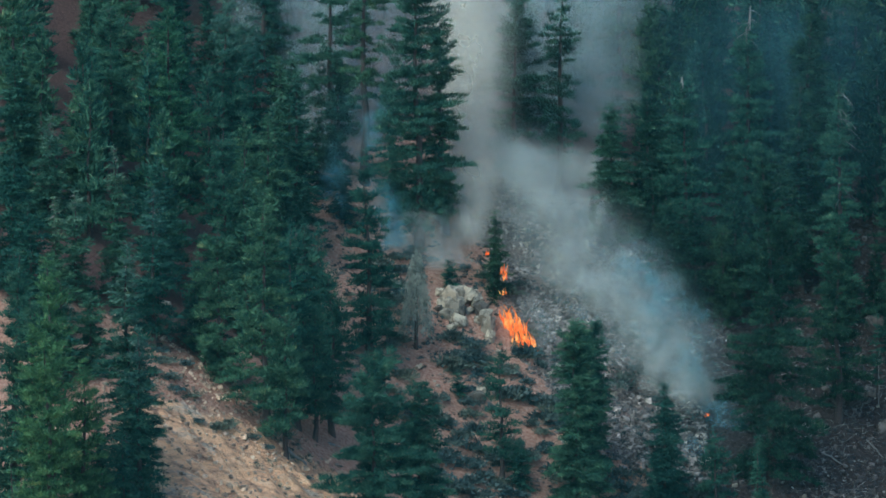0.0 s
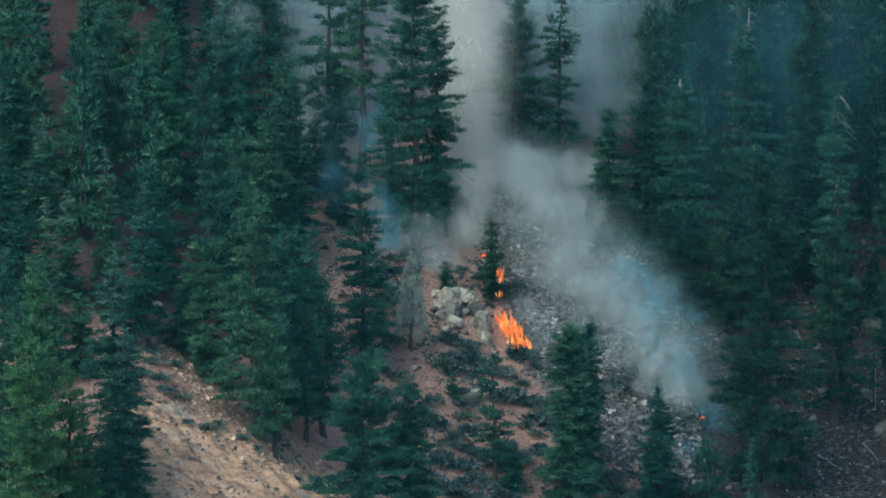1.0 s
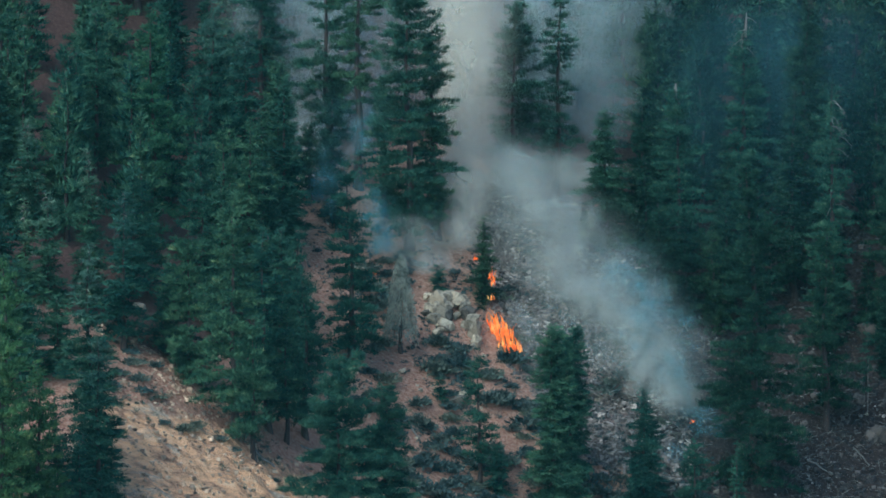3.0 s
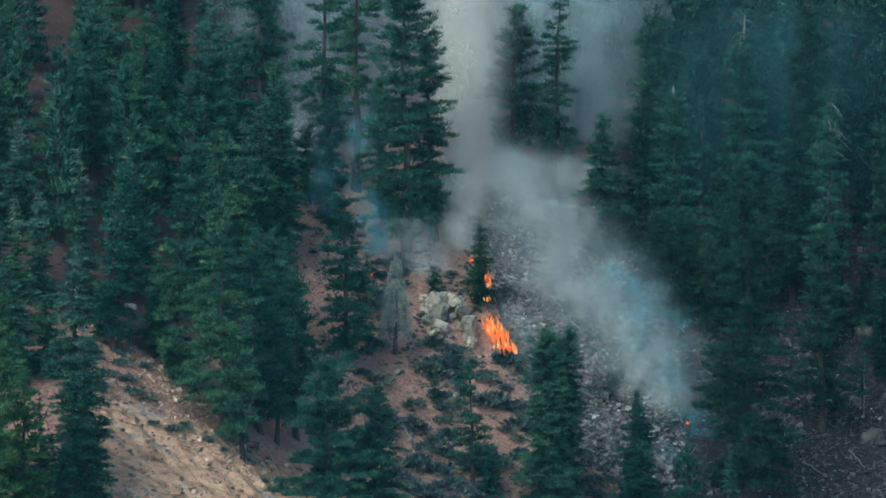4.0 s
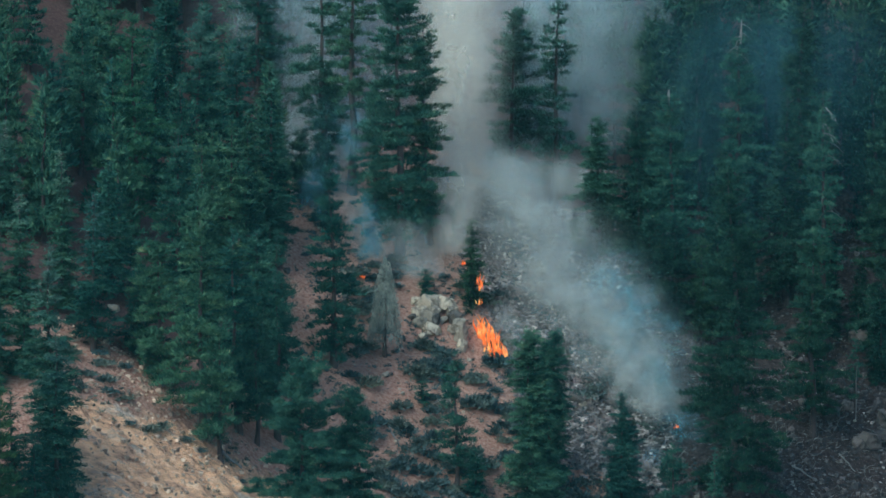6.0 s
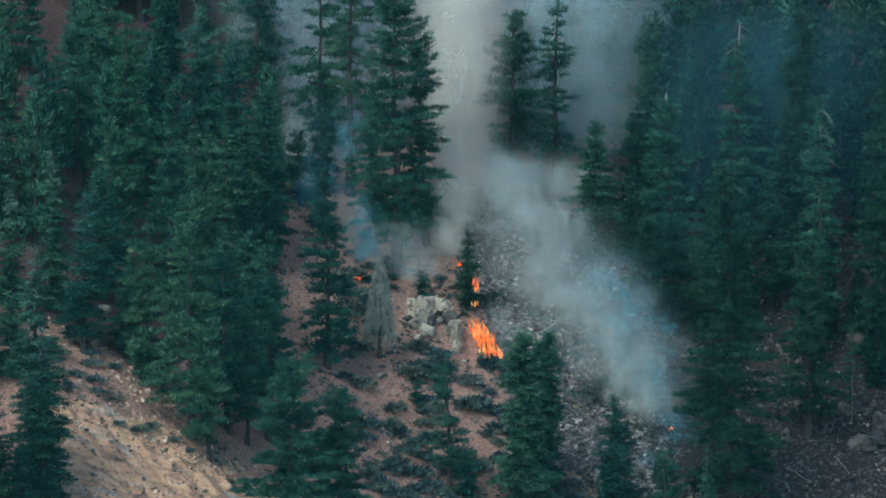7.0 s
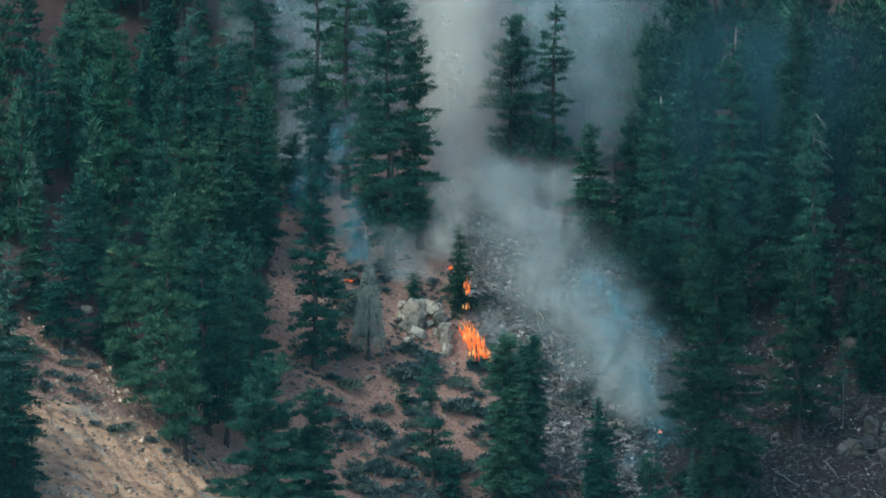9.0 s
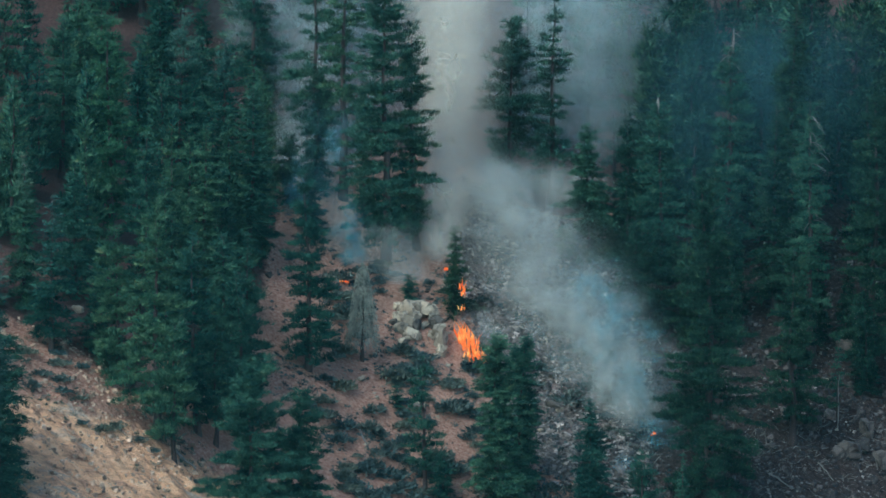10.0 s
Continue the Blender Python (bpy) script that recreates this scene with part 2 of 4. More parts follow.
def soft_box(v, lo, hi, edge):
    return np.clip((v - lo) / edge, 0, 1) * np.clip((hi - v) / edge, 0, 1)


def zones(x, y):
    x, y = np.asarray(x, float), np.asarray(y, float)
    bank = soft_box(x, -36, -6, 2.5) * soft_box(y, 430, 459.5 + 0.62 * (x + 31), 5)
    talus = np.maximum(soft_box(x, 3.5 - 0.25 * (y - 520), 60, 4) * soft_box(y, 497, 556, 6), soft_box(x, 27, 70, 5) * soft_box(y, 495, 560, 6))
    litter = np.maximum(soft_box(x, -90, -14.5, 3) * soft_box(y, np.where(x > -24, 480, 467), 900, 4), soft_box(y, 556, 900, 6))
    return bank, talus, litter


def burnt(x, y):
    """Where the fire has blackened the rubble; the dark also covers shaded ground."""
    return soft_box(x, 15, 90, 8) * soft_box(y, 480, 565, 8)


def rough_ground(x, y):
    """The hillside with gullies in the cut bank, humps and rubble."""
    x, y = np.asarray(x, float), np.asarray(y, float)
    bank, talus, litter = zones(x, y)
    z = smooth_ground(x, y)
    z = z + 1.1 * (fractal(x / 7, y / 7, 3) - 0.5) * (1 - 0.3 * litter)
    along, across = 0.80 * x - 0.60 * y, 0.60 * x + 0.80 * y
    gully = np.abs(fractal(across / 2.6, along / 13, 11, 5) - 0.5) * 2
    ledge = np.abs(fractal(across / 0.9, along / 5.0, 17, 4) - 0.5) * 2
    z = z - bank * (1.1 * (0.5 - gully) + 0.7 * (0.5 - ledge) + 0.85 * (fractal(x / 1.1, y / 1.1, 19, 3) - 0.5))
    z = z + (0.25 + 0.8 * talus) * (fractal(x / 1.3, y / 1.3, 23, 3) - 0.5)
    return z


def ground_at(x, y):
    return float(rough_ground(np.array([x]), np.array([y]))[0])


def set_mesh(name, verts, faces, material, smooth=False):
    me = bpy.data.meshes.new(name)
    verts, faces = np.asarray(verts, np.float32), np.asarray(faces, np.int32)
    n = faces.shape[1]
    me.vertices.add(len(verts))
    me.vertices.foreach_set("co", verts.ravel())
    me.loops.add(faces.size)
    me.loops.foreach_set("vertex_index", faces.ravel())
    me.polygons.add(len(faces))
    me.polygons.foreach_set("loop_start", np.arange(0, faces.size, n, dtype=np.int32))
    me.polygons.foreach_set("loop_total", np.full(len(faces), n, np.int32))
    me.polygons.foreach_set("use_smooth", np.full(len(faces), smooth, bool))
    me.update(calc_edges=True)
    me.materials.append(material)
    return me


def sheet_faces(nx, ny):
    i = np.arange(nx * ny).reshape(ny, nx)
    return np.stack([i[:-1, :-1], i[:-1, 1:], i[1:, 1:], i[1:, :-1]], -1).reshape(-1, 4)


def build_ground():
    step = np.cumsum(1.35 ** np.arange(1, 19) * 0.7)
    xs = np.concatenate([-64 - step[::-1], np.arange(-64, -38, 0.7), np.arange(-38, -10, 0.26), np.arange(-10, 64.1, 0.5), 64 + step])
    ys = np.concatenate([424 - step[::-1], np.arange(424, 440, 0.7), np.arange(440, 468, 0.26), np.arange(468, 540, 0.5), np.arange(540, 584.1, 0.9), 584 + step])
    x, y = (a.ravel() for a in np.meshgrid(xs, ys))
    me = set_mesh("ground", np.stack([x, y, rough_ground(x, y)], 1), sheet_faces(len(xs), len(ys)), SOIL, True)
    for name, values in zip(("bank", "talus", "litter"), zones(x, y)):
        me.attributes.new(name, "FLOAT", "POINT").data.foreach_set("value", values.astype(np.float32))
    me.attributes.new("char_and_shade", "FLOAT", "POINT").data.foreach_set("value", burnt(x, y).astype(np.float32))
    tagged(new("ground", me), "steep hillside of red-brown dirt, rubble and a bare tan bank", "hillside", kind="structure")


build_ground()


def part(name, me, parent, label=""):
    ob = new(name, me)
    ob.parent = parent
    return tagged(ob, label) if label else ob


# ---- conifers ----
def blades(root, way, length, thick, rng, face=None):
    """Needle sprays from root along way, turned to face where asked: vertices and triangles."""
    n = len(root)
    side = np.cross(way, rng.normal(size=(n, 3)) if face is None else face)
    side /= np.linalg.norm(side, axis=1, keepdims=True) + 1e-9
    foot = root - way * (0.15 * length)[:, None]
    v = np.stack([foot + side * thick[:, None], root + way * length[:, None], foot - side * thick[:, None]], 1)
    return v.reshape(-1, 3), np.arange(3 * n).reshape(-1, 3)


def tube(points, radii, sides=7):
    p, r = np.asarray(points, float), np.asarray(radii, float)
    a = np.arange(sides) * 2 * np.pi / sides
    along = np.gradient(p, axis=0)
    along /= np.linalg.norm(along, axis=1, keepdims=True) + 1e-9
    ref = np.where(np.abs(along[:, 2:3]) > 0.9, np.array([[1.0, 0, 0]]), np.array([[0, 0, 1.0]]))
    u = np.cross(along, ref)
    u /= np.linalg.norm(u, axis=1, keepdims=True) + 1e-9
    w = np.cross(along, u)
    v = p[:, None] + r[:, None, None] * (u[:, None] * np.cos(a)[None, :, None] + w[:, None] * np.sin(a)[None, :, None])
    i = np.arange(len(p) * sides).reshape(len(p), sides)
    j = np.roll(i, -1, 1)
    return v.reshape(-1, 3), np.stack([i[:-1], j[:-1], j[1:], i[1:]], -1).reshape(-1, 4)


def joined(pieces):
    vs, fs, n = [], [], 0
    for v, f in pieces:
        vs.append(v)
        fs.append(f + n)
        n += len(v)
    return np.concatenate(vs), np.concatenate(fs)


def unit(v):
    return v / (np.linalg.norm(v, axis=1, keepdims=True) + 1e-9)


def crown_arrays(height, radius, kind, low, power, style, rng, fine):
    """Tufts of needle sprays along tiered limbs: flat and drooping on firs, rounder on pines; and the limbs' own lines."""
    fir = kind == "fir"
    gap = (0.70 if fir else 0.92) * (1.05 if style == "tiers" else 1.0) * min(1.0, 0.5 + height / 36) / max(1.0, fine) ** 0.6
    per = 8 if fir else 7
    bare = {"snag": 0.10, "redtop": 0.03, "deadlimb": 0.04}.get(style, 0.0)
    rings = np.arange(height * (1 - bare) - 0.15, height * low + 0.2, -gap)
    rings = rings + rng.normal(0, gap * 0.2, len(rings))
    z = np.repeat(rings, per)
    n = len(z)
    z = z + rng.normal(0, gap * (0.06 if style == "tiers" else 0.12), n)
    az = rng.uniform(0, 2 * np.pi, n)
    u = np.clip((height - z) / (height * (1 - low)), 0.004, 1)
    shape = u ** power * np.where(u > 0.85, 1 - 0.3 * (u - 0.85) / 0.15, 1)
    lump = value_noise(az * 1.1 + 9, z / (0.08 * height + 0.5) + 3, int(rng.integers(1000)))
    length = radius * shape * (0.52 + 0.9 * lump) * rng.uniform(0.66, 1.22, n) + 0.2
    keep = rng.uniform(0, 1, n) < {"sparse": 0.58, "big": 0.9}.get(style, 0.95) + 0.55 * (lump - 0.45)
    keep |= u < 0.12
    z, az, u, length = z[keep], az[keep], u[keep], length[keep]
    rise = np.where(u < 0.2, 0.7 - 2.4 * u, 0.22 - 0.50 * u) if fir else np.where(u < 0.2, 0.75 - 1.8 * u, 0.39 - 0.6 * u)
    rise = rise + rng.normal(0, 0.13, len(z))
    sag = (0.34 if fir else 0.20) * u + 0.05
    # tufts along each limb and its side twigs
    tufts = np.maximum(1, np.rint(1.85 * max(1.0, fine) ** 0.8 * length ** 1.2 / (0.50 if fir else 0.52)).astype(int))
    b = np.repeat(np.arange(len(z)), tufts)
    k, L = len(b), length[b]
    s = np.clip(0.15 + 0.87 * rng.uniform(0, 1, k) ** 0.7, 0, 1)
    side = rng.uniform(-1, 1, k) * (0.42 if fir else 0.36) * L * (1.08 - s) ** 0.8
    out = s * L
    lift = (-0.30 if fir else -0.06) * np.abs(side) + rng.normal(0, 0.05 if fir else 0.10, k)
    ca, sa = np.cos(az[b]), np.sin(az[b])
    cz = z[b] + out * rise[b] - sag[b] * out ** 2 / np.maximum(L, 0.3) + 0.10 * L * s ** 4 + lift
    core = np.stack([ca * out - sa * side, sa * out + ca * side, cz], 1)
    size = rng.uniform(0.24, 0.46, k) * np.clip(L, 0.35, 1.6) ** 0.45
    count = np.maximum(3, np.rint(12.5 * fine * (size / 0.36) ** 1.3).astype(int))
    t = np.repeat(np.arange(k), count)
    m = len(t)
    away = unit(rng.normal(size=(m, 3)))
    away[:, 2] = np.where(away[:, 2] < -0.25, -away[:, 2], away[:, 2])
    spread = (size[t] * rng.uniform(0.25, 1.0, m) ** 0.6)[:, None]
    root = core[t] + away * spread * np.array([1.15, 1.15, 0.36 if fir else 0.46])
    outward = np.stack([ca[t], sa[t], np.zeros(m)], 1)
    up = np.array([0, 0, 1.0])
    way = unit(0.55 * away + (0.55 if fir else 0.35) * outward + (-0.18 if fir else 0.45) * up + rng.normal(0, 0.38, (m, 3)))
    face = unit(0.75 * away + 0.45 * outward + 0.75 * up + rng.normal(0, 0.42, (m, 3)))
    long = rng.uniform(0.21, 0.48, m) * np.clip(L[t], 0.4, 1.2) ** 0.3 / fine ** 0.45
    v, f = blades(root, way, long, long * rng.uniform(0.09, 0.15, m), rng, face)
    # heavier sprays close to the trunk close the crown
    w = np.repeat(np.arange(len(z)), np.rint((1.0 if style == "sparse" else 2.2) * (1 + length) * (0.3 + 0.7 * fine)).astype(int))
    near = rng.uniform(0.02, 0.42, len(w)) * length[w]
    turn = az[w] + rng.normal(0, 0.35, len(w))
    deep = np.stack([np.cos(turn) * near, np.sin(turn) * near, z[w] + near * (rise[w] - 0.1) + rng.normal(0, 0.22, len(w))], 1)
    lean = unit(np.stack([np.cos(turn), np.sin(turn), np.full(len(w), -0.25)], 1) + rng.normal(0, 0.55, (len(w), 3)))
    wide = rng.uniform(0.30, 0.60, len(w)) * np.clip(length[w], 0.3, 1.2)
    v2, f2 = blades(deep, lean, wide, wide * 0.22, rng)
    v, f = joined([(v, f), (v2, f2)])
    return v, f, (z, az, length, rise, sag)


def drooping_crown(height, radius, rng):
    """Limp, singed strands that hang from a bowed top like a wet broom."""
    n = 150
    az, hang = rng.uniform(0, 2 * np.pi, n), rng.uniform(0.35, 1.0, n)
    top = height * (1 - 0.30 * rng.uniform(0, 1, n) ** 1.5)
    count = 46
    s = np.tile(np.linspace(0, 1, count), n) + rng.normal(0, 0.02, n * count)
    b = np.repeat(np.arange(n), count)
    wide = radius * hang[b] * np.clip(s, 0, 1) ** 0.5 + 0.10 * np.sin(s * 9 + b)
    fall = top[b] - s * (top[b] - 0.12 * height) * (0.55 + 0.45 * hang[b])
    root = np.stack([np.cos(az[b]) * wide, np.sin(az[b]) * wide * 0.8, fall], 1) + rng.normal(0, 0.07, (n * count, 3))
    way = unit(np.stack([np.cos(az[b]) * 0.35, np.sin(az[b]) * 0.35, np.full(n * count, -1.0)], 1) + rng.normal(0, 0.25, (n * count, 3)))
    long = rng.uniform(0.15, 0.38, n * count)
    v, f = blades(root, way, long, long * 0.13, rng)
    pick = rng.integers(0, n, 30)
    return v, f, (top[pick], az[pick], radius * hang[pick] * 0.7, np.full(30, -0.6), np.full(30, 0.9))


def limb_tubes(lines, pick, height, thick=0.05):
    z, az, length, rise, sag = lines
    pieces = []
    for i in pick:
        s = np.linspace(0, 0.85, 4)
        out = s * length[i]
        p = np.stack([np.cos(az[i]) * out, np.sin(az[i]) * out, z[i] + out * rise[i] - sag[i] * out ** 2 / max(length[i], 0.3)], 1)
        pieces.append(tube(p, thick * (1 - 0.75 * s), 3))
    return joined(pieces)


TREE_LABELS = {
    "deep": "conifer with a heavy crown, its needles coloured dark for shade",
    "": "tall dark green conifer with a dense layered crown on the slope",
    "bright": "full pine with fresh green needles standing on the slope",
    "pale": "grey-green fir with a pale top",
    "sparse": "thin pine with gaps between its branches and a bare trunk",
    "big": "massive old pine with a broad heavy crown",
    "tiers": "young fir with branches in clear horizontal tiers",
    "snag": "tall pine with a bleached dead top",
    "redtop": "tall conifer with a rust-brown broken top",
    "deadlimb": "narrow pine with bleached dead limbs along its side",
    "scorched": "scorched grey young fir with limp drooping needles",
}
seeds = iter(range(100, 10000))


def conifer(x, y, height, radius, kind, low, power, style="", sink=0.35, fine=1.0):
    rng = np.random.default_rng(next(seeds))
    tree = new("conifer")
    tree.location = (x, y, ground_at(x, y) - sink)
    height = height + sink
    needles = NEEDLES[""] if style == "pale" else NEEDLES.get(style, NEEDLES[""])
    if style == "scorched":
        v, f, lines = drooping_crown(height, radius, rng)
    else:
        v, f, lines = crown_arrays(height, radius, kind, low, power, style, rng, fine)
    k = np.linspace(0, 1, 9)
    bend = np.cumsum(rng.normal(0, 0.006, (9, 2)), 0) * height
    bend -= bend[0]
    foot = 0.013 * height + 0.08
    trunk = np.stack([bend[:, 0], bend[:, 1], k * height * 0.99], 1)
    sway = np.stack([np.interp(v[:, 2] / height, k, bend[:, 0]), np.interp(v[:, 2] / height, k, bend[:, 1])], 1)
    v[:, :2] += sway
    wood = foot * (1 - 0.93 * k) * np.where(k < 0.05, 1.35, 1.0)
    part("trunk", set_mesh("trunk", *tube(trunk, wood, 8), BARK, True), tree)
    crown = set_mesh("crown", v, f, needles)
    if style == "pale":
        # tops go grey-green for dying needles and for painted light; skirts stay dark
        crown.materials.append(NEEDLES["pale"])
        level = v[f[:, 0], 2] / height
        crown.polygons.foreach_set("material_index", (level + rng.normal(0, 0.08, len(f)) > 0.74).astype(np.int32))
    part("crown", crown, tree)
    part("branchwork", set_mesh("branchwork", *limb_tubes(lines, rng.choice(len(lines[0]), min(len(lines[0]), 26), replace=False), height), BARK), tree)["kind"] = "stuff"
    if style in ("snag", "deadlimb", "pale"):
        pieces = []
        tall = {"snag": 14, "deadlimb": 16, "pale": 8}[style]
        for i in range(tall):
            h = height * (rng.uniform(0.86, 0.99) if style != "deadlimb" else rng.uniform(0.45, 0.95))
            a, reach = rng.uniform(0, 6.28), rng.uniform(0.35, 1.0) * (radius * 0.55 if style != "pale" else 0.5)
            if style == "deadlimb":
                a = rng.uniform(-2.2, 0.2)
                reach = rng.uniform(0.6, 1.1) * radius
            s = np.linspace(0, 1, 4)
            p = np.stack([np.cos(a) * reach * s, np.sin(a) * reach * s, h + reach * (0.25 * s - 0.75 * s * s)], 1)
            p[:, :2] += [np.interp(h / height, k, bend[:, 0]), np.interp(h / height, k, bend[:, 1])]
            pieces.append(tube(p, 0.05 * (1 - 0.7 * s), 3))
        if style == "snag":
            top = np.stack([trunk[-1] + (0, 0, -2.2), trunk[-1] + (0.05, 0, -0.8), trunk[-1] + (0.1, 0, 0.5)])
            pieces.append(tube(top, [0.15, 0.12, 0.05], 5))
        part("dead_wood", set_mesh("dead_wood", *joined(pieces), DEAD_WOOD), tree, "bleached dead branches")["kind"] = "stuff"
    if style == "redtop":
        top = trunk[-1] + np.array([(0, 0, -1.2), (0.03, 0, -0.3), (0.06, 0, 0.5)])
        part("broken_top", set_mesh("broken_top", *tube(top, [0.17, 0.2, 0.06], 5), DEAD_WOOD), tree, "rust-brown broken top")
    return tagged(tree, TREE_LABELS.get(style, TREE_LABELS[""]), "tree", "conifers on the hillside")


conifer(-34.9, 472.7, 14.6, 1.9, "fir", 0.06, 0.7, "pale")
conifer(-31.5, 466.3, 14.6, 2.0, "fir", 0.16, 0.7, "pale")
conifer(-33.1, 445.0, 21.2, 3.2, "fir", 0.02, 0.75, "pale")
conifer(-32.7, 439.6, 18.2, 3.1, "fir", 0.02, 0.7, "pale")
# pale tops at y 483 and y 470 stand in for light on them
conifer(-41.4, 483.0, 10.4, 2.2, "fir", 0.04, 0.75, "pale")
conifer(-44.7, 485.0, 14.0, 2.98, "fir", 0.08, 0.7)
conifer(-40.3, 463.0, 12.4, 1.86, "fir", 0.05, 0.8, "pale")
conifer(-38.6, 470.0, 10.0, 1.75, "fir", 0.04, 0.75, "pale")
conifer(-40.5, 456.0, 10.5, 2.9, "fir", 0.02, 0.7)
conifer(-42.6, 462.5, 12.0, 2.7, "fir", 0.04, 0.7)
conifer(-44.6, 470.0, 13.0, 2.9, "fir", 0.04, 0.7)
conifer(-37.2, 457.5, 7.0, 2.0, "fir", 0.02, 0.6)
conifer(-39.1, 430.0, 33.4, 4.03, "pine", 0.05, 0.6, "bright")
conifer(-39.3, 424.0, 33.2, 3.97, "pine", 0.05, 0.5, "bright")
conifer(-42.9, 436.0, 27.5, 2.68, "pine", 0.05, 0.6)
conifer(-42.9, 416.0, 32.6, 1.76, "fir", 0.02, 0.8)
conifer(-35.6, 436.0, 15.7, 2.04, "fir", 0.02, 0.75)
conifer(-48.2, 560.0, 20.0, 3.00, "pine", 0.25, 0.6)
conifer(-43.8, 566.0, 24.0, 2.53, "pine", 0.45, 0.5, "sparse")
conifer(-36.0, 508.0, 16.1, 3.29, "pine", 0.12, 0.6)
conifer(-29.9, 498.0, 22.5, 3.78, "pine", 0.1, 0.62, "bright")
conifer(-34.8, 530.0, 15.4, 3.25, "pine", 0.1, 0.6)
conifer(-29.7, 542.0, 14.2, 3.33, "pine", 0.1, 0.6)
conifer(-24.7, 515.0, 22.6, 3.33, "pine", 0.1, 0.7, "pale")
conifer(-21.1, 527.0, 17.4, 2.71, "fir", 0.1, 0.7, "pale")
conifer(-17.7, 516.0, 18.8, 2.5, "fir", 0.06, 0.65)
conifer(-22.7, 490.0, 19.5, 3.17, "pine", 0.08, 0.65)
conifer(-20.0, 499.0, 19.5, 2.67, "fir", 0.08, 0.65)
conifer(-25.1, 486.0, 18.0, 2.82, "pine", 0.08, 0.6)
conifer(-30.9, 480.0, 12.7, 2.57, "fir", 0.08, 0.7)
conifer(-21.2, 463.7, 22.3, 3.6, "pine", 0.14, 0.6)
conifer(-25.4, 468.0, 14.6, 3.13, "pine", 0.06, 0.6)
conifer(-18.2, 471.0, 19.0, 3.0, "pine", 0.14, 0.6)
conifer(-16.6, 471.5, 12.2, 2.6, "pine", 0.18, 0.55)
conifer(-14.8, 477.0, 16.0, 1.9, "pine", 0.10, 0.5)
conifer(-15.3, 493.0, 14.0, 2.3, "pine", 0.06, 0.6)
conifer(-17.2, 484.0, 15.5, 2.5, "pine", 0.08, 0.6)
conifer(-19.5, 462.0, 13.1, 2.3, "pine", 0.22, 0.5)
conifer(-27.4, 471.0, 8.4, 2.31, "fir", 0.04, 0.7)
conifer(-19.9, 547.0, 23.3, 3.17, "pine", 0.35, 0.45, "sparse")
conifer(-10.4, 503.0, 20.4, 2.7, "pine", 0.08, 0.6)
conifer(-4.2, 528.0, 30.5, 4.5, "pine", 0.07, 0.42, "big")
conifer(-1.1, 531.0, 22.8, 3.0, "pine", 0.08, 0.5)
conifer(-12.4, 543.0, 26.2, 3.3, "pine", 0.22, 0.4, "sparse")
conifer(-9.5, 538.0, 29.0, 2.76, "pine", 0.3, 0.4, "sparse")
conifer(-6.7, 533.0, 14.3, 2.2, "pine", 0.04, 0.5)
conifer(3.4, 521.7, 9.0, 1.3, "fir", 0.08, 0.6, "deep")
conifer(7.8, 556.0, 20.2, 3.9, "pine", 0.05, 0.42)
conifer(12.1, 552.0, 25.4, 2.09, "pine", 0.15, 0.4, "sparse")
conifer(10.2, 566.0, 14.0, 2.53, "pine", 0.15, 0.5)
conifer(16.9, 537.5, 14.8, 3.9, "fir", 0.04, 0.75, "tiers", fine=1.3)
conifer(24.7, 537.0, 19.6, 3.72, "pine", 0.12, 0.6, "redtop")
conifer(21.4, 541.5, 14.9, 2.54, "pine", 0.1, 0.55, "deep")
conifer(31.9, 543.6, 25.2, 3.15, "pine", 0.1, 0.6, "snag")
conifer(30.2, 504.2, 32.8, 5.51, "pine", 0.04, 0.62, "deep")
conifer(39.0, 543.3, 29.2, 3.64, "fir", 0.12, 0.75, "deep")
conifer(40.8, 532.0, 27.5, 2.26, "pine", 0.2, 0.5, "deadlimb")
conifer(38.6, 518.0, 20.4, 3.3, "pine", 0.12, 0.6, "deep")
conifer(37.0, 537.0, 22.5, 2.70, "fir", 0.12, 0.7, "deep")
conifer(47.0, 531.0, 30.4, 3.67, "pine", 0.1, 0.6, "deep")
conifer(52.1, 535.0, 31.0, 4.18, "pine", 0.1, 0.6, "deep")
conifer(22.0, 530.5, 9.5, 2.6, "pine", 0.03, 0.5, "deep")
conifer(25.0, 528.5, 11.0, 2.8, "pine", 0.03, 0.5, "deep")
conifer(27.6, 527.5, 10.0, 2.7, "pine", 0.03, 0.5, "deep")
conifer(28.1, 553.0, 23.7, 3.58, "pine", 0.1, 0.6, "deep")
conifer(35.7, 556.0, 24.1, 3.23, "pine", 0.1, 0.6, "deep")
conifer(18.2, 494.0, 12.4, 2.5, "fir", 0.03, 0.75, "tiers", fine=1.4)
conifer(9.0, 489.5, 18.4, 2.6, "fir", 0.03, 0.42, fine=1.5)
conifer(11.2, 497.0, 15.1, 2.0, "fir", 0.03, 0.45, fine=1.5)
conifer(2.1, 491.0, 12.9, 2.08, "pine", 0.14, 0.6, "sparse")
conifer(4.0, 490.6, 4.6, 1.31, "fir", 0.0, 0.55)
conifer(-11.2, 455.3, 19.4, 5.0, "pine", 0.03, 0.5, fine=1.7)
conifer(-7.4, 458.5, 17.6, 3.2, "pine", 0.03, 0.45, fine=1.7)
conifer(27.5, 493.8, 9.9, 0.88, "fir", 0.1, 0.7)
conifer(23.7, 495.5, 7.9, 1.99, "pine", 0.05, 0.6, "sparse")
conifer(-1.4, 521.5, 2.8, 0.87, "fir", 0.0, 0.5)
conifer(-1.5, 503.5, 2.2, 0.73, "fir", 0.0, 0.5)
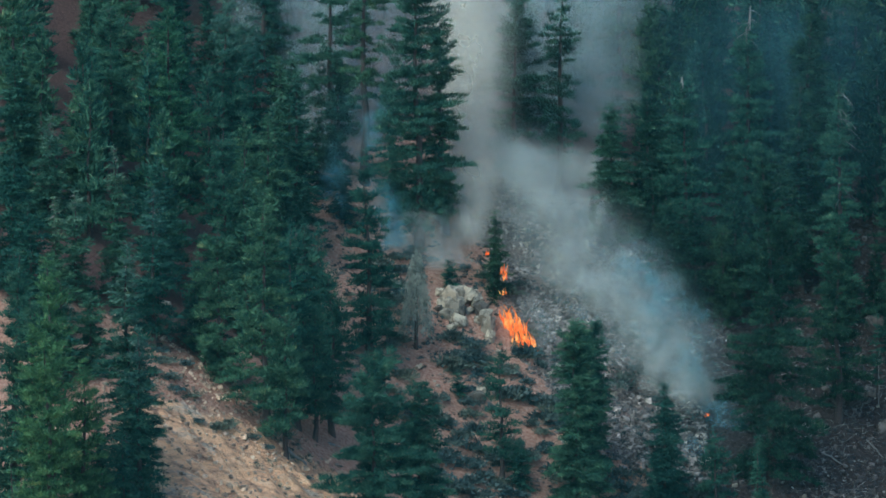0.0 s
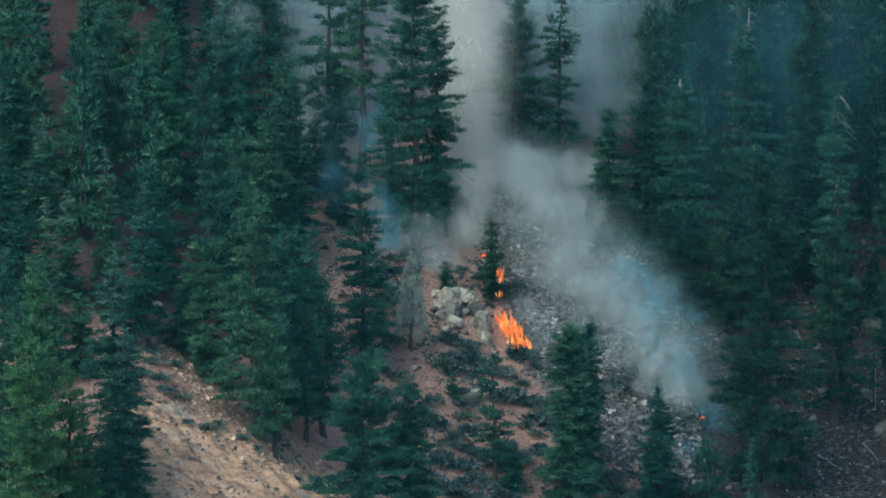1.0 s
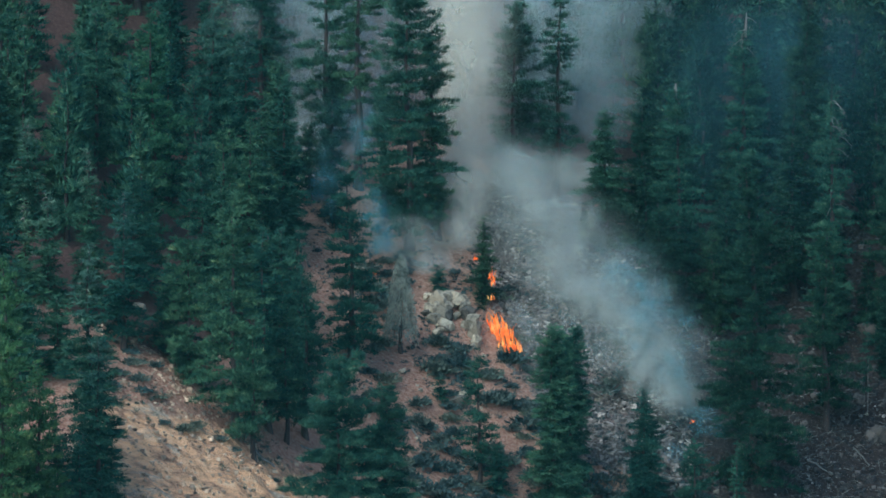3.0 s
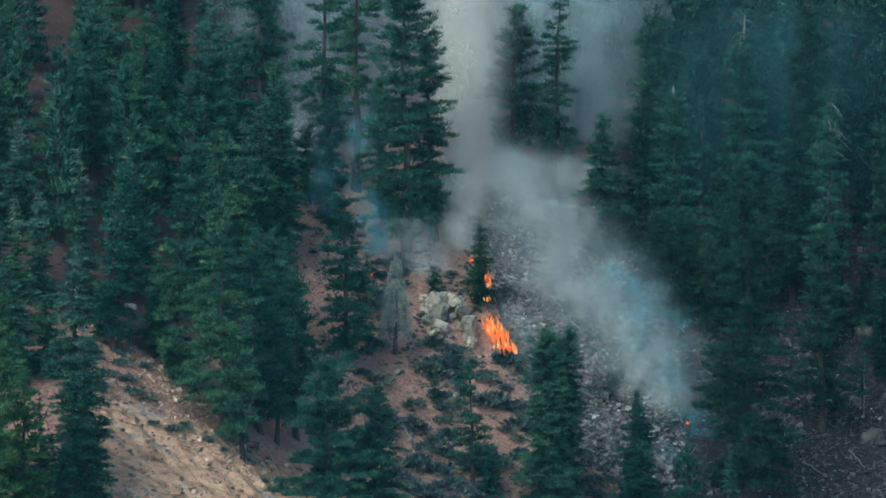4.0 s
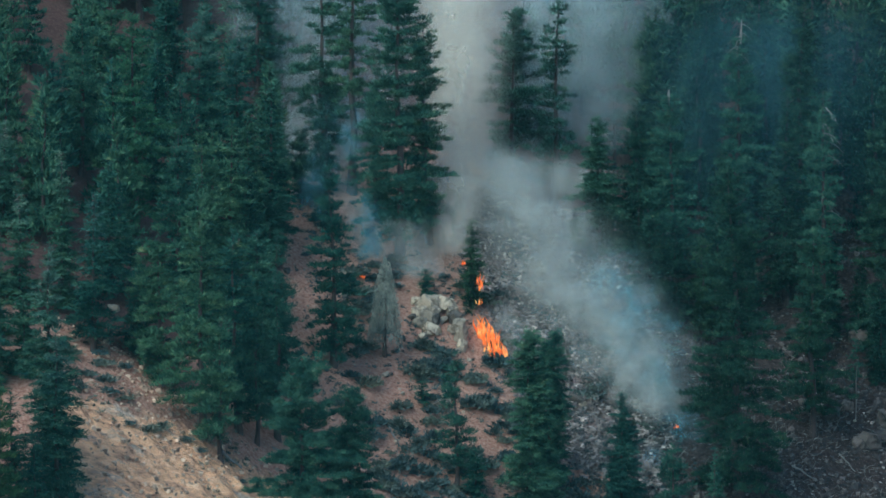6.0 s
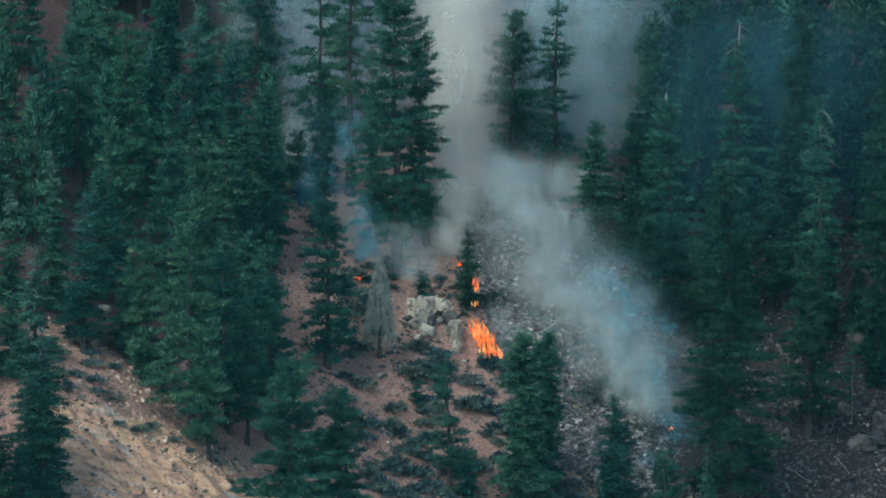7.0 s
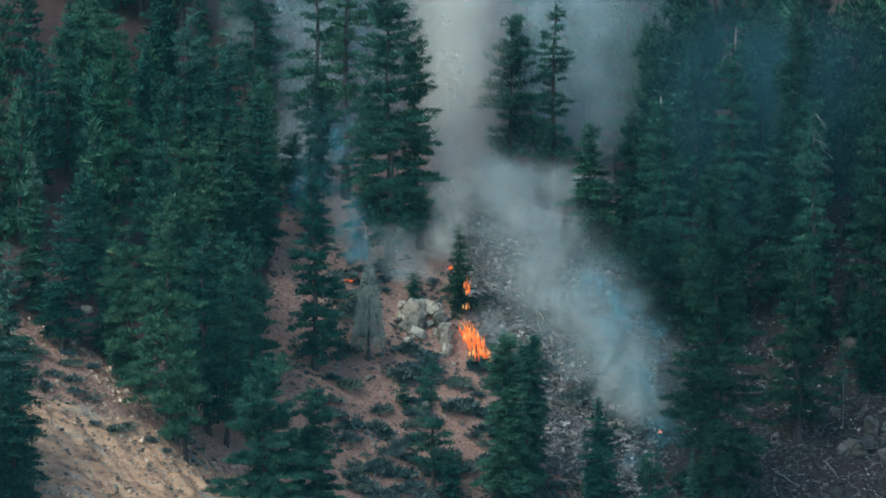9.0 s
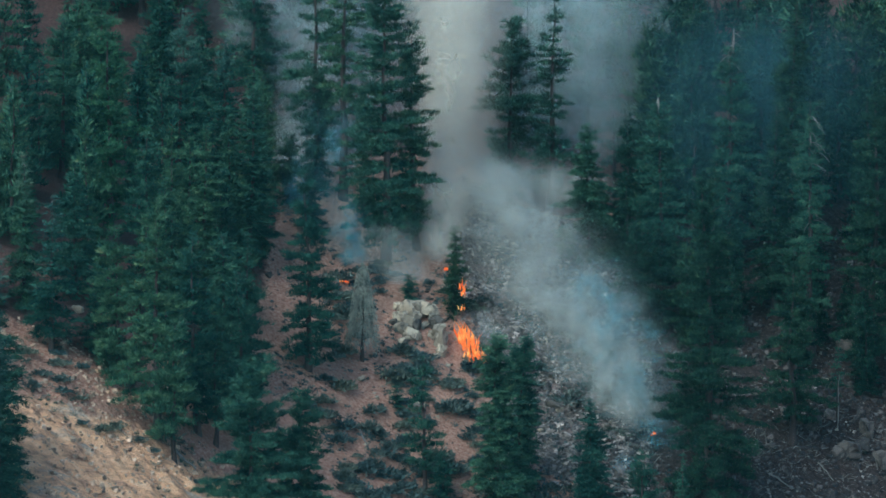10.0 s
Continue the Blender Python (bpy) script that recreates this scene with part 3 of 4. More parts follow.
conifer(43.4, 524.0, 8.0, 0.82, "pine", 0.3, 0.5, "sparse")
conifer(19.2, 562.0, 15.0, 1.88, "pine", 0.2, 0.5, "sparse")
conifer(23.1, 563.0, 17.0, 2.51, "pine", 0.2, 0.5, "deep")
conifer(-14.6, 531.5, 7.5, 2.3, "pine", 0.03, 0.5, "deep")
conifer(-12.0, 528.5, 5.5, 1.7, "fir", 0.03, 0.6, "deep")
conifer(-38.2, 489.0, 12.0, 2.5, "fir", 0.05, 0.7)
conifer(-44.2, 500.0, 14.0, 3.0, "pine", 0.06, 0.6)
conifer(-12.3, 538.0, 12.5, 2.3, "pine", 0.05, 0.55, "deep")
conifer(-37.1, 429.0, 25.6, 2.87, "pine", 0.05, 0.55, "bright")
conifer(-41.4, 433.0, 26.7, 2.90, "pine", 0.05, 0.55)
conifer(-33.6, 433.0, 15.8, 1.93, "fir", 0.02, 0.6)

# forest between and above: copies of a few grown trees
def back_forest():
    rng = np.random.default_rng(5)
    models = [conifer(-80, 600, 20, 3.1, "pine", 0.10, 0.6, fine=0.13), conifer(-84, 606, 22, 3.0, "fir", 0.05, 0.7, fine=0.13),
              conifer(-88, 600, 18, 2.6, "pine", 0.2, 0.55, "sparse", fine=0.13), conifer(-92, 606, 20, 3.2, "pine", 0.08, 0.5, "deep", fine=0.15)]
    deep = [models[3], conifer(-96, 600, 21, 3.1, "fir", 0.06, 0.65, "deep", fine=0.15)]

    def plant(x, y, s, kinds=models[:3]):
        k, a = int(rng.integers(len(kinds))), rng.uniform(0, 6.28)
        at = Matrix.Translation((x, y, ground_at(x, y) - 0.4)) @ Matrix.Rotation(a, 4, "Z") @ Matrix.Diagonal((s, s, s * rng.uniform(0.9, 1.15), 1))
        copy_thing(kinds[k], at)
    for y in np.arange(570, 588, 9.0):
        for x in np.arange(-70, 76, 6.5):
            px, py = x + rng.uniform(-2.8, 2.8), y + rng.uniform(-3, 3)
            if not (-5 < px < 7 or -50 < px < -40 and py < 572):
                plant(px, py, rng.uniform(0.8, 1.3))
    for x in np.arange(-50, -15, 5.5):
        plant(x + rng.uniform(-2, 2), 561 + rng.uniform(-2, 2), rng.uniform(0.8, 1.2))
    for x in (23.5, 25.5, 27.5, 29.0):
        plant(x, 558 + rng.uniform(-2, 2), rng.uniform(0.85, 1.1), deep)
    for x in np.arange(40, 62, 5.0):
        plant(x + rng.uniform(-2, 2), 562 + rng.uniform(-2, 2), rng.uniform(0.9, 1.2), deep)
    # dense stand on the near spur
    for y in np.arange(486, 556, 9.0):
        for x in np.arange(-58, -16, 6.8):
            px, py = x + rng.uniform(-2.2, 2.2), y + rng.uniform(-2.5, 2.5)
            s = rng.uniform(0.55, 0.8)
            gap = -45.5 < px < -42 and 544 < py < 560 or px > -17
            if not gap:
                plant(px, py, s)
    # dark stand beyond the burnt slope; its needle colour carries painted shade
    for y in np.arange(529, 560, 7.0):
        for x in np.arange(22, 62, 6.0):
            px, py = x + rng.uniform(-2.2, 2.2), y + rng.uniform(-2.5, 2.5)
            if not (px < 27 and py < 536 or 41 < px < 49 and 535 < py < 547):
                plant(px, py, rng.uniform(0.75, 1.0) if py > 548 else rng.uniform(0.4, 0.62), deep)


back_forest()


# ---- smoke ----
def smoke(name, label, material, line, layers, spread, seed):
    """Drifting smoke as layered, bulging veils along line: rows of x, y, z, width."""
    rng = np.random.default_rng(seed)
    rows = np.array(line, float)
    t = np.linspace(0, len(rows) - 1, 36)
    c = np.stack([np.interp(t, np.arange(len(rows)), rows[:, k]) for k in range(4)], 1)
    for _ in range(4):
        c[1:-1] = (c[:-2] + 2 * c[1:-1] + c[2:]) / 4
    u = np.linspace(0, 1, 17)
    plume = new(name)
    plume.location = c[0, :3]
    for k in range(layers):
        shift = (k - (layers - 1) / 2) * spread
        ph = rng.uniform(0, 6.28, 4)
        wide = c[:, 3] * rng.uniform(0.85, 1.1)
        x = c[:, 0:1] + (u[None] - 0.5) * wide[:, None] + 0.06 * wide[:, None] * np.sin(t * 1.9 + ph[0])[:, None]
        y = c[:, 1:2] + shift + 0.16 * wide[:, None] * ((2 * u[None] - 1) ** 2 - 0.5) + 0.25 * np.sin(t * 2.3 + ph[1])[:, None] * np.cos(u * 5 + ph[2])[None]
        z = np.repeat(c[:, 2:3], len(u), 1) + 0.3 * np.sin(u * 7 + ph[3])[None]
        v = np.stack([x, y, z], -1).reshape(-1, 3) - c[0, :3]
        f = sheet_faces(len(u), len(t))
        me = set_mesh("veil", v, f, material, True)
        uv = np.stack(np.meshgrid(u, np.linspace(0, 1, len(t))), -1).reshape(-1, 2)
        me.uv_layers.new(name="UVMap").data.foreach_set("uv", uv[f.ravel()].astype(np.float32).ravel())
        part("veil", me, plume)
    return tagged(plume, label, "smoke", kind="stuff")


COLUMN = smoke_material("warm_grey_smoke", (0.70, 0.63, 0.50), 0.36, 0.14, 0.36, 0.60, 0.14, 0.35, 1.2)
DRIFT = smoke_material("pale_drifting_smoke", (0.53, 0.53, 0.46), 0.27, 0.20, 0.40, 0.64, 0.16, 0.22)
VEIL = smoke_material("thin_grey_smoke", (0.50, 0.555, 0.52), 0.34, 0.10, 0.34, 0.62, 0.25, 0.35)
BANK = smoke_material("grey_smoke_bank", (0.52, 0.56, 0.53), 0.28, 0.10, 0.30, 0.60, 0.25, 0.4)
POOL = smoke_material("pooled_pale_smoke", (0.53, 0.53, 0.46), 0.30, 0.17, 0.38, 0.64, 0.45, 0.25)
BLUE = smoke_material("bluish_smoke", (0.20, 0.405, 0.435), 0.27, 0.26, 0.42, 0.66, 0.25, 0.12)
# thin smoke whose blue tint paints distance haze between rows of trees
HAZE = smoke_material("painted_blue_haze", (0.16, 0.32, 0.36), 0.055, 0.05, 0.30, 0.66, 0.3, 0.4)
# one tinted sheet before the hillside paints air haze over its dark tones
PAINTED_HAZE = smoke_material("valley_haze", (0.17, 0.42, 0.46), 0.030, 0.01, -0.8, 0.1, 0.3, 0.0, 0.0)
smoke("smoke_column", "dense warm grey smoke column rising from the burning slope", COLUMN, [(1.0, 529.0, 34.7, 4.5), (1.2, 531.0, 37.4, 7.5), (1.6, 534.0, 41.4, 10.0), (2.0, 537.0, 45.9, 11.7), (2.2, 540.0, 51.1, 12.1), (1.8, 543.0, 56.3, 14.8), (1.2, 546.0, 61.6, 18.1), (0.8, 548.0, 67.0, 20.3)], 6, 1.1, 21)
smoke("slope_smoke", "pale smoke drifting uphill off the burnt rubble", DRIFT, [(24.1, 508.0, 19.4, 4.8), (22.7, 510.0, 22.6, 11.2), (20.6, 514.0, 26.4, 16.8), (17.6, 520.0, 30.4, 20.3), (14.2, 526.0, 34.4, 21.8), (10.8, 531.0, 38.6, 22.0), (7.3, 535.0, 42.2, 20.9), (4.3, 538.0, 45.8, 16.8), (3.1, 541.0, 49.8, 11.9)], 7, 0.9, 22)
smoke("slope_smoke", "thin smoke veil over the grey rubble", DRIFT, [(17.0, 511.0, 23.3, 7.1), (14.3, 516.0, 27.9, 12.0), (11.8, 522.0, 31.9, 13.9), (9.2, 527.0, 35.5, 15.7), (6.3, 531.0, 38.6, 14.1), (4.0, 534.0, 41.4, 10.1)], 1, 0.8, 29)
smoke("high_smoke", "grey smoke bank hanging before the far trees", VEIL, [(11.0, 559.0, 40.2, 16.2), (12.6, 560.0, 45.2, 29.9), (13.6, 561.0, 50.8, 39.0), (14.2, 562.0, 56.4, 43.6), (14.2, 563.0, 62.0, 45.5), (14.2, 563.0, 67.0, 45.5)], 5, 0.8, 23)
smoke("pooled_smoke", "pale smoke pooling below the far pines", POOL, [(17.4, 543.0, 38.1, 9.7), (15.0, 544.0, 40.7, 19.4), (11.7, 545.0, 43.1, 24.3), (8.3, 546.0, 45.2, 21.9), (5.6, 547.0, 47.2, 14.6)], 6, 0.7, 32)
smoke("back_smoke", "grey smoke bank behind the old pines", BANK, [(-10.7, 548.0, 39.4, 17.6), (-11.9, 549.0, 43.6, 26.3), (-11.9, 550.0, 49.1, 32.0), (-11.6, 550.0, 55.3, 34.3), (-11.3, 551.0, 61.4, 36.0), (-11.3, 551.0, 67.5, 36.0)], 5, 0.5, 24)
smoke("blue_smoke", "bluish smoke wisps at the feet of the old pines", BLUE, [(-15.2, 535.0, 38.2, 4.1), (-14.2, 535.0, 40.7, 8.1), (-13.2, 536.0, 43.6, 9.7), (-12.9, 537.0, 47.1, 8.1)], 4, 0.6, 25)
smoke("blue_smoke", "bluish smoke curling at the feet of the old pines", BLUE, [(-5.5, 520.0, 35.1, 4.7), (-6.4, 521.0, 37.3, 8.6), (-7.8, 522.0, 39.8, 9.5), (-9.3, 523.0, 42.7, 7.8), (-10.2, 524.0, 45.2, 5.5)], 4, 0.6, 26)
smoke("blue_smoke", "thin blue smoke before the old pines", BLUE, [(-12.3, 523.0, 37.7, 7.0), (-11.7, 523.0, 41.2, 12.3), (-11.4, 524.0, 45.8, 14.6), (-11.1, 524.0, 51.1, 13.4), (-10.8, 525.0, 55.8, 9.4)], 2, 0.6, 33)
smoke("right_haze", "faint smoke veil tinted blue to paint haze among the dark trees", HAZE, [(32.1, 523.5, 29.9, 32.7), (32.6, 523.5, 39.4, 42.1), (33.2, 523.5, 49.4, 46.7), (33.7, 523.5, 59.4, 50.2), (33.6, 523.5, 69.9, 50.2)], 1, 1.0, 27)
smoke("right_smoke", "faint smoke veils tinted blue to paint haze over the far trees", HAZE, [(34.2, 548.5, 33.2, 31.8), (34.8, 548.5, 41.2, 46.5), (35.3, 548.5, 49.8, 51.4), (35.3, 548.5, 59.0, 53.9), (35.2, 548.5, 68.2, 53.9)], 4, 0.25, 28)
smoke("low_smoke", "pale smoke wisps low over burnt ground", DRIFT, [(-0.8, 522.0, 33.7, 4.9), (-2.3, 524.0, 35.5, 10.6), (-2.9, 525.0, 37.8, 12.3), (-3.5, 526.0, 40.9, 9.1)], 2, 0.8, 30)
smoke("low_smoke", "grey smoke drifting off the flames", DRIFT, [(8.4, 512.0, 26.7, 4.1), (7.9, 514.0, 29.9, 7.3), (6.2, 518.0, 32.9, 8.1)], 1, 0.8, 31)
smoke("blue_smoke", "bluish smoke along the edge of the burnt slope", BLUE, [(25.1, 505.0, 19.0, 4.6), (23.8, 508.0, 23.1, 10.7), (21.7, 513.0, 27.7, 14.7), (19.3, 519.0, 32.2, 14.9), (17.1, 525.0, 36.3, 13.5), (15.8, 530.0, 39.3, 8.8)], 2, 1, 41)
smoke("blue_smoke", "bluish smoke pooling at the foot of the slope", BLUE, [(22.8, 497.0, 16.7, 8.2), (22.8, 499.0, 19.3, 13.5), (23.5, 502.0, 21.7, 14.3), (24.5, 505.0, 24.1, 9.2)], 1, 1, 42)
smoke("valley_haze", "thin teal sheet that paints valley haze before the hillside", PAINTED_HAZE, [(0.0, 405.0, -47.0, 180.8), (0.0, 405.0, 0.4, 180.8), (0.0, 405.0, 49.4, 180.8), (0.0, 405.0, 100.9, 180.8), (0.0, 405.0, 149.2, 180.8)], 1, 1, 40)


# ---- rocks, stones ----
def rock_mesh(name, seed, material, corners=15, squared=0.35):
    """An angular, fractured block of about one metre across: the hull of random corners, chipped and roughened."""
    rng = np.random.default_rng(seed)
    p = rng.normal(size=(corners, 3))
    p /= np.linalg.norm(p, axis=1, keepdims=True)
    p = np.sign(p) * np.abs(p) ** (1 - squared) * rng.uniform(0.45, 0.62, (corners, 1))
    bm = bmesh.new()
    for q in p:
        bm.verts.new(q)
    hull = bmesh.ops.convex_hull(bm, input=bm.verts)
    bmesh.ops.delete(bm, geom=[g for g in hull["geom_interior"] if isinstance(g, bmesh.types.BMVert)], context="VERTS")
    bmesh.ops.subdivide_edges(bm, edges=bm.edges[:], cuts=2, use_grid_fill=True)
    bmesh.ops.triangulate(bm, faces=bm.faces[:])
    for v in bm.verts:
        v.co += Vector(rng.normal(0, 0.026, 3)) - v.co.normalized() * 0.10 * max(0, noise.noise(v.co * 3.0 + Vector((seed, 0, 0))))
    me = bpy.data.meshes.new(name)
    bm.to_mesh(me)
    bm.free()
    me.materials.append(material)
    return me


def boulder(me, x, y, size, sink=0.25, turn=0.0, label="pale weathered granite boulder lying on the slope", group="boulders on the slope", lift=0.0, tip=(0, 0)):
    ob = new("boulder", me)
    ob.location = (x, y, ground_at(x, y) + size[2] * (0.5 - sink) + lift)
    ob.rotation_euler = (tip[0], tip[1], turn)
    ob.scale = size
    return tagged(ob, label, "boulder", group)


PALE = [rock_mesh("pale_rock", 40 + k, ROCK, 20) for k in range(6)]
DARK_BOULDERS = [rock_mesh("dark_boulder", 70 + k, DARK_BOULDER_ROCK, 18) for k in range(5)]
GREY = [rock_mesh("grey_rock", 60 + k, BURNT_ROCK) for k in range(6)]
DARK = [rock_mesh("dark_rock", 80 + k, CHARRED_SHADED_ROCK) for k in range(6)]


def outcrop():
    """The knuckled granite outcrop beside the fire: a shoulder, a rib down its flank and a dark cleft between."""
    label = "knuckled pale granite block of the outcrop beside the fire"
    group = "blocks of the granite outcrop"
    rng = np.random.default_rng(12)
    blocks = ((-1.3, 519.4, 2.0, 2.0), (-0.4, 520.0, 1.9, 2.2), (0.5, 520.2, 1.8, 2.1), (1.2, 519.4, 1.6, 2.2), (1.7, 518.3, 1.5, 2.4),
              (2.1, 517.1, 1.4, 2.5), (2.3, 515.9, 1.3, 2.4), (2.5, 514.9, 1.1, 1.7), (-2.0, 518.2, 1.5, 1.6), (-1.2, 517.6, 1.7, 1.9),
              (-0.4, 517.6, 1.3, 1.7), (-1.8, 516.6, 1.4, 1.4), (-0.9, 516.0, 1.5, 1.5), (-0.2, 516.4, 1.0, 1.1), (-1.4, 514.9, 1.1, 0.9),
              (0.5, 518.4, 0.9, 0.8), (-2.7, 517.3, 0.9, 0.8), (-0.6, 518.6, 1.2, 1.8), (1.4, 517.2, 0.9, 1.0), (1.9, 514.2, 0.8, 0.7), (-2.4, 519.9, 1.0, 1.1))
    for k, (x, y, w, h) in enumerate(blocks):
        boulder(PALE[k % 6], x, y, (w, w * rng.uniform(0.85, 1.15), h), 0.28, rng.uniform(0, 6.28), label, group, 0.0,
                (rng.uniform(-0.35, 0.35), rng.uniform(-0.35, 0.35)))


def large_boulders():
    for k, (x, y, w, h) in enumerate(((44.2, 533.2, 2.4, 2.6), (40.9, 521.8, 1.9, 3.2), (44.6, 519.0, 2.2, 2.4), (43.3, 518.6, 1.5, 1.8),
                                      (40.2, 526.2, 1.4, 2.2), (39.2, 521.8, 1.3, 1.5), (45.8, 520.6, 2.0, 2.2), (46.4, 522.9, 1.8, 2.6),
                                      (38.0, 522.4, 1.2, 1.2), (0.4, 503.6, 1.6, 2.0), (0.9, 504.6, 1.3, 1.7), (-30.5, 477.8, 1.3, 1.0),
                                      (-9.6, 521.0, 1.4, 0.8), (42.6, 523.6, 1.3, 1.5), (36.6, 516.4, 1.0, 0.9), (48.2, 519.5, 2.2, 2.4))):
        boulder((DARK_BOULDERS if x > 30 else PALE)[k % 5], x, y, (w, w * 0.85, h * 0.85), 0.3, k * 1.1, "large pale boulder half sunk in the burnt slope", "large boulders")


def loose_boulders():
    rng = np.random.default_rng(8)
    made = 0
    while made < 290:
        x, y = rng.uniform(-16, 50), rng.uniform(488, 548)
        bank, talus, litter = (float(a) for a in zones(x, y))
        if rng.uniform() > 0.12 + talus * 0.9 or (x - 0.3) ** 2 + (y - 517.5) ** 2 < 12:
            continue
        s = 0.35 + 0.75 * rng.uniform() ** 4
        pale = rng.uniform() < (0.10 if x > 20 else 0.3) or talus < 0.3
        boulder((PALE if pale else DARK if x > 20 else GREY)[int(rng.integers(5))], x, y, (s * rng.uniform(0.8, 1.5), s, s * rng.uniform(0.6, 1.2)), 0.25, rng.uniform(0, 6.28),
                "pale stone lying loose on the slope" if pale else "ash-grey rock lying among burnt rubble", "loose rocks on the slope",
                tip=(rng.uniform(-0.5, 0.5), rng.uniform(-0.5, 0.5)))
        made += 1


def rubble(name, label, material, count, region, low, high, seed, talus_only):
    """Countless small stones strewn over one stretch of slope."""
    rng = np.random.default_rng(seed)
    x, y = rng.uniform(region[0], region[1], count), rng.uniform(region[2], region[3], count)
    thick = value_noise(x / 3.1, y / 3.1, seed) * (zones(x, y)[1] if talus_only else 1.0)
    keep = rng.uniform(0, 0.8, count) < thick
    x, y = x[keep], y[keep]
    z = rough_ground(x, y)
    n = len(x)
    s = low + (high - low) * rng.uniform(0, 1, n) ** 2.5
    cube = np.array([(a, b, c) for c in (-1, 1) for b in (-1, 1) for a in (-1, 1)], float) * 0.5
    quads = np.array([(0, 2, 3, 1), (4, 5, 7, 6), (0, 1, 5, 4), (1, 3, 7, 5), (3, 2, 6, 7), (2, 0, 4, 6)])
    v = cube[None] * rng.uniform(0.55, 1.3, (n, 8, 1)) + rng.normal(0, 0.13, (n, 8, 3))
    turn = rng.uniform(0, 6.28, n)
    c, w = np.cos(turn)[:, None], np.sin(turn)[:, None]
    v = np.stack([v[..., 0] * c - v[..., 1] * w, v[..., 0] * w + v[..., 1] * c, v[..., 2] * rng.uniform(0.6, 1.1, (n, 1))], -1) * s[:, None, None]
    v += np.stack([x, y, z + 0.12 * s], 1)[:, None]
    f = quads[None] + 8 * np.arange(n)[:, None, None]
    tagged(new(name, set_mesh(name, v.reshape(-1, 3), f.reshape(-1, 4), material)), label, "rubble", kind="stuff")


outcrop()
large_boulders()
loose_boulders()
rubble("rubble", "ash-grey angular rubble covering the burnt slope", BURNT_ROCK, 30000, (2, 24, 492, 556), 0.06, 0.55, 31, True)
rubble("charred_rubble", "burnt rubble, darkened for shade, with pale chips under dark trees", CHARRED_SHADED_ROCK, 17000, (20, 54, 492, 556), 0.07, 0.55, 34, True)
rubble("pale_chips", "pale stone chips among the blackened rubble", BURNT_ROCK, 2600, (31, 54, 500, 540), 0.06, 0.34, 35, True)
rubble("gravel", "pale stones strewn over red-brown dirt", ROCK, 4200, (-16, 24, 486, 536), 0.05, 0.30, 32, False)
rubble("bank_stones", "tan stones and clods on the bare bank", TAN_ROCK, 5200, (-36, -8, 440, 470), 0.04, 0.42, 33, False)


# ---- shrubs ----
def shrub_model(seed, tall):
    rng = np.random.default_rng(seed)
    bush = new("shrub")
    n = 420
    d = rng.normal(size=(n, 3))
    d[:, 2] = np.abs(d[:, 2])
    d /= np.linalg.norm(d, axis=1, keepdims=True)
    lump = 0.65 + 0.5 * value_noise(np.arctan2(d[:, 1], d[:, 0]) * 1.3 + 5, d[:, 2] * 3, seed)
    root = d * (rng.uniform(0.35, 0.92, n) * lump)[:, None] * (1.0, 1.0, tall)
    way = d + rng.normal(0, 0.5, (n, 3)) + (0, 0, 0.35)
    way /= np.linalg.norm(way, axis=1, keepdims=True)
    size = rng.uniform(0.10, 0.24, n)
    part("foliage", set_mesh("foliage", *blades(root, way, size, size * 0.36, rng), LEAVES), bush)
    stems = []
    for _ in range(5):
        a, lean = rng.uniform(0, 6.28), rng.uniform(0.3, 0.75)
        s = np.linspace(0, 1, 4)
        stems.append(tube(np.stack([np.cos(a) * lean * s, np.sin(a) * lean * s, 0.85 * tall * s - 0.1], 1), 0.035 * (1 - 0.7 * s), 3))
    tagged(part("stem", set_mesh("stem", *joined(stems), BARK), bush), kind="stuff")
    return tagged(bush, "low grey-green mountain shrub growing on dry dirt", "shrub", "shrubs on the slope")


def shrubs():
    rng = np.random.default_rng(21)
    models = [shrub_model(300 + k, (0.42, 0.55, 0.65, 0.48)[k]) for k in range(4)]
    spots = []
    while len(spots) < 270:
        x, y = rng.uniform(-10, 24), rng.uniform(484, 527)
        bank, talus, litter = (float(a) for a in zones(x, y))
        path = abs(x + 5.9 - 0.16 * (y - 500)) < 1.2 and y > 496
        clump = float(value_noise(np.array([x / 4.0]), np.array([y / 4.0]), 77)[0])
        if path or rng.uniform() > 1.5 * clump * (1 - 0.72 * talus) or -3.4 < x < 3.6 and 513.5 < y < 525:
            continue
        spots.append((x, y, rng.uniform(0.55, 1.5)))
    spots += [(x + rng.uniform(-1, 1), y + rng.uniform(-1, 1), rng.uniform(0.5, 1.1)) for x, y in
              ((-31.5, 459), (-30.6, 460.5), (-32.5, 461), (-29.5, 459), (-28.2, 458), (-26.2, 458), (-27.5, 461), (-33, 464), (-24.3, 459), (-30, 463),
               (-34, 458), (-22.5, 460.5), (-21, 459.6), (-18.5, 461.4), (-28.8, 466), (-31, 467), (-9, 511), (-11.6, 519), (-12.8, 514.5), (-14, 521))]
    for k, (x, y, s) in enumerate(spots):
        at = Matrix.Translation((x, y, ground_at(x, y) - 0.06)) @ Matrix.Rotation(rng.uniform(0, 6.28), 4, "Z") @ Matrix.Diagonal((s * rng.uniform(1, 1.4), s, s, 1))
        if k < 4:
            models[k].matrix_basis = at
        else:
            copy_thing(models[k % 4], at)


shrubs()


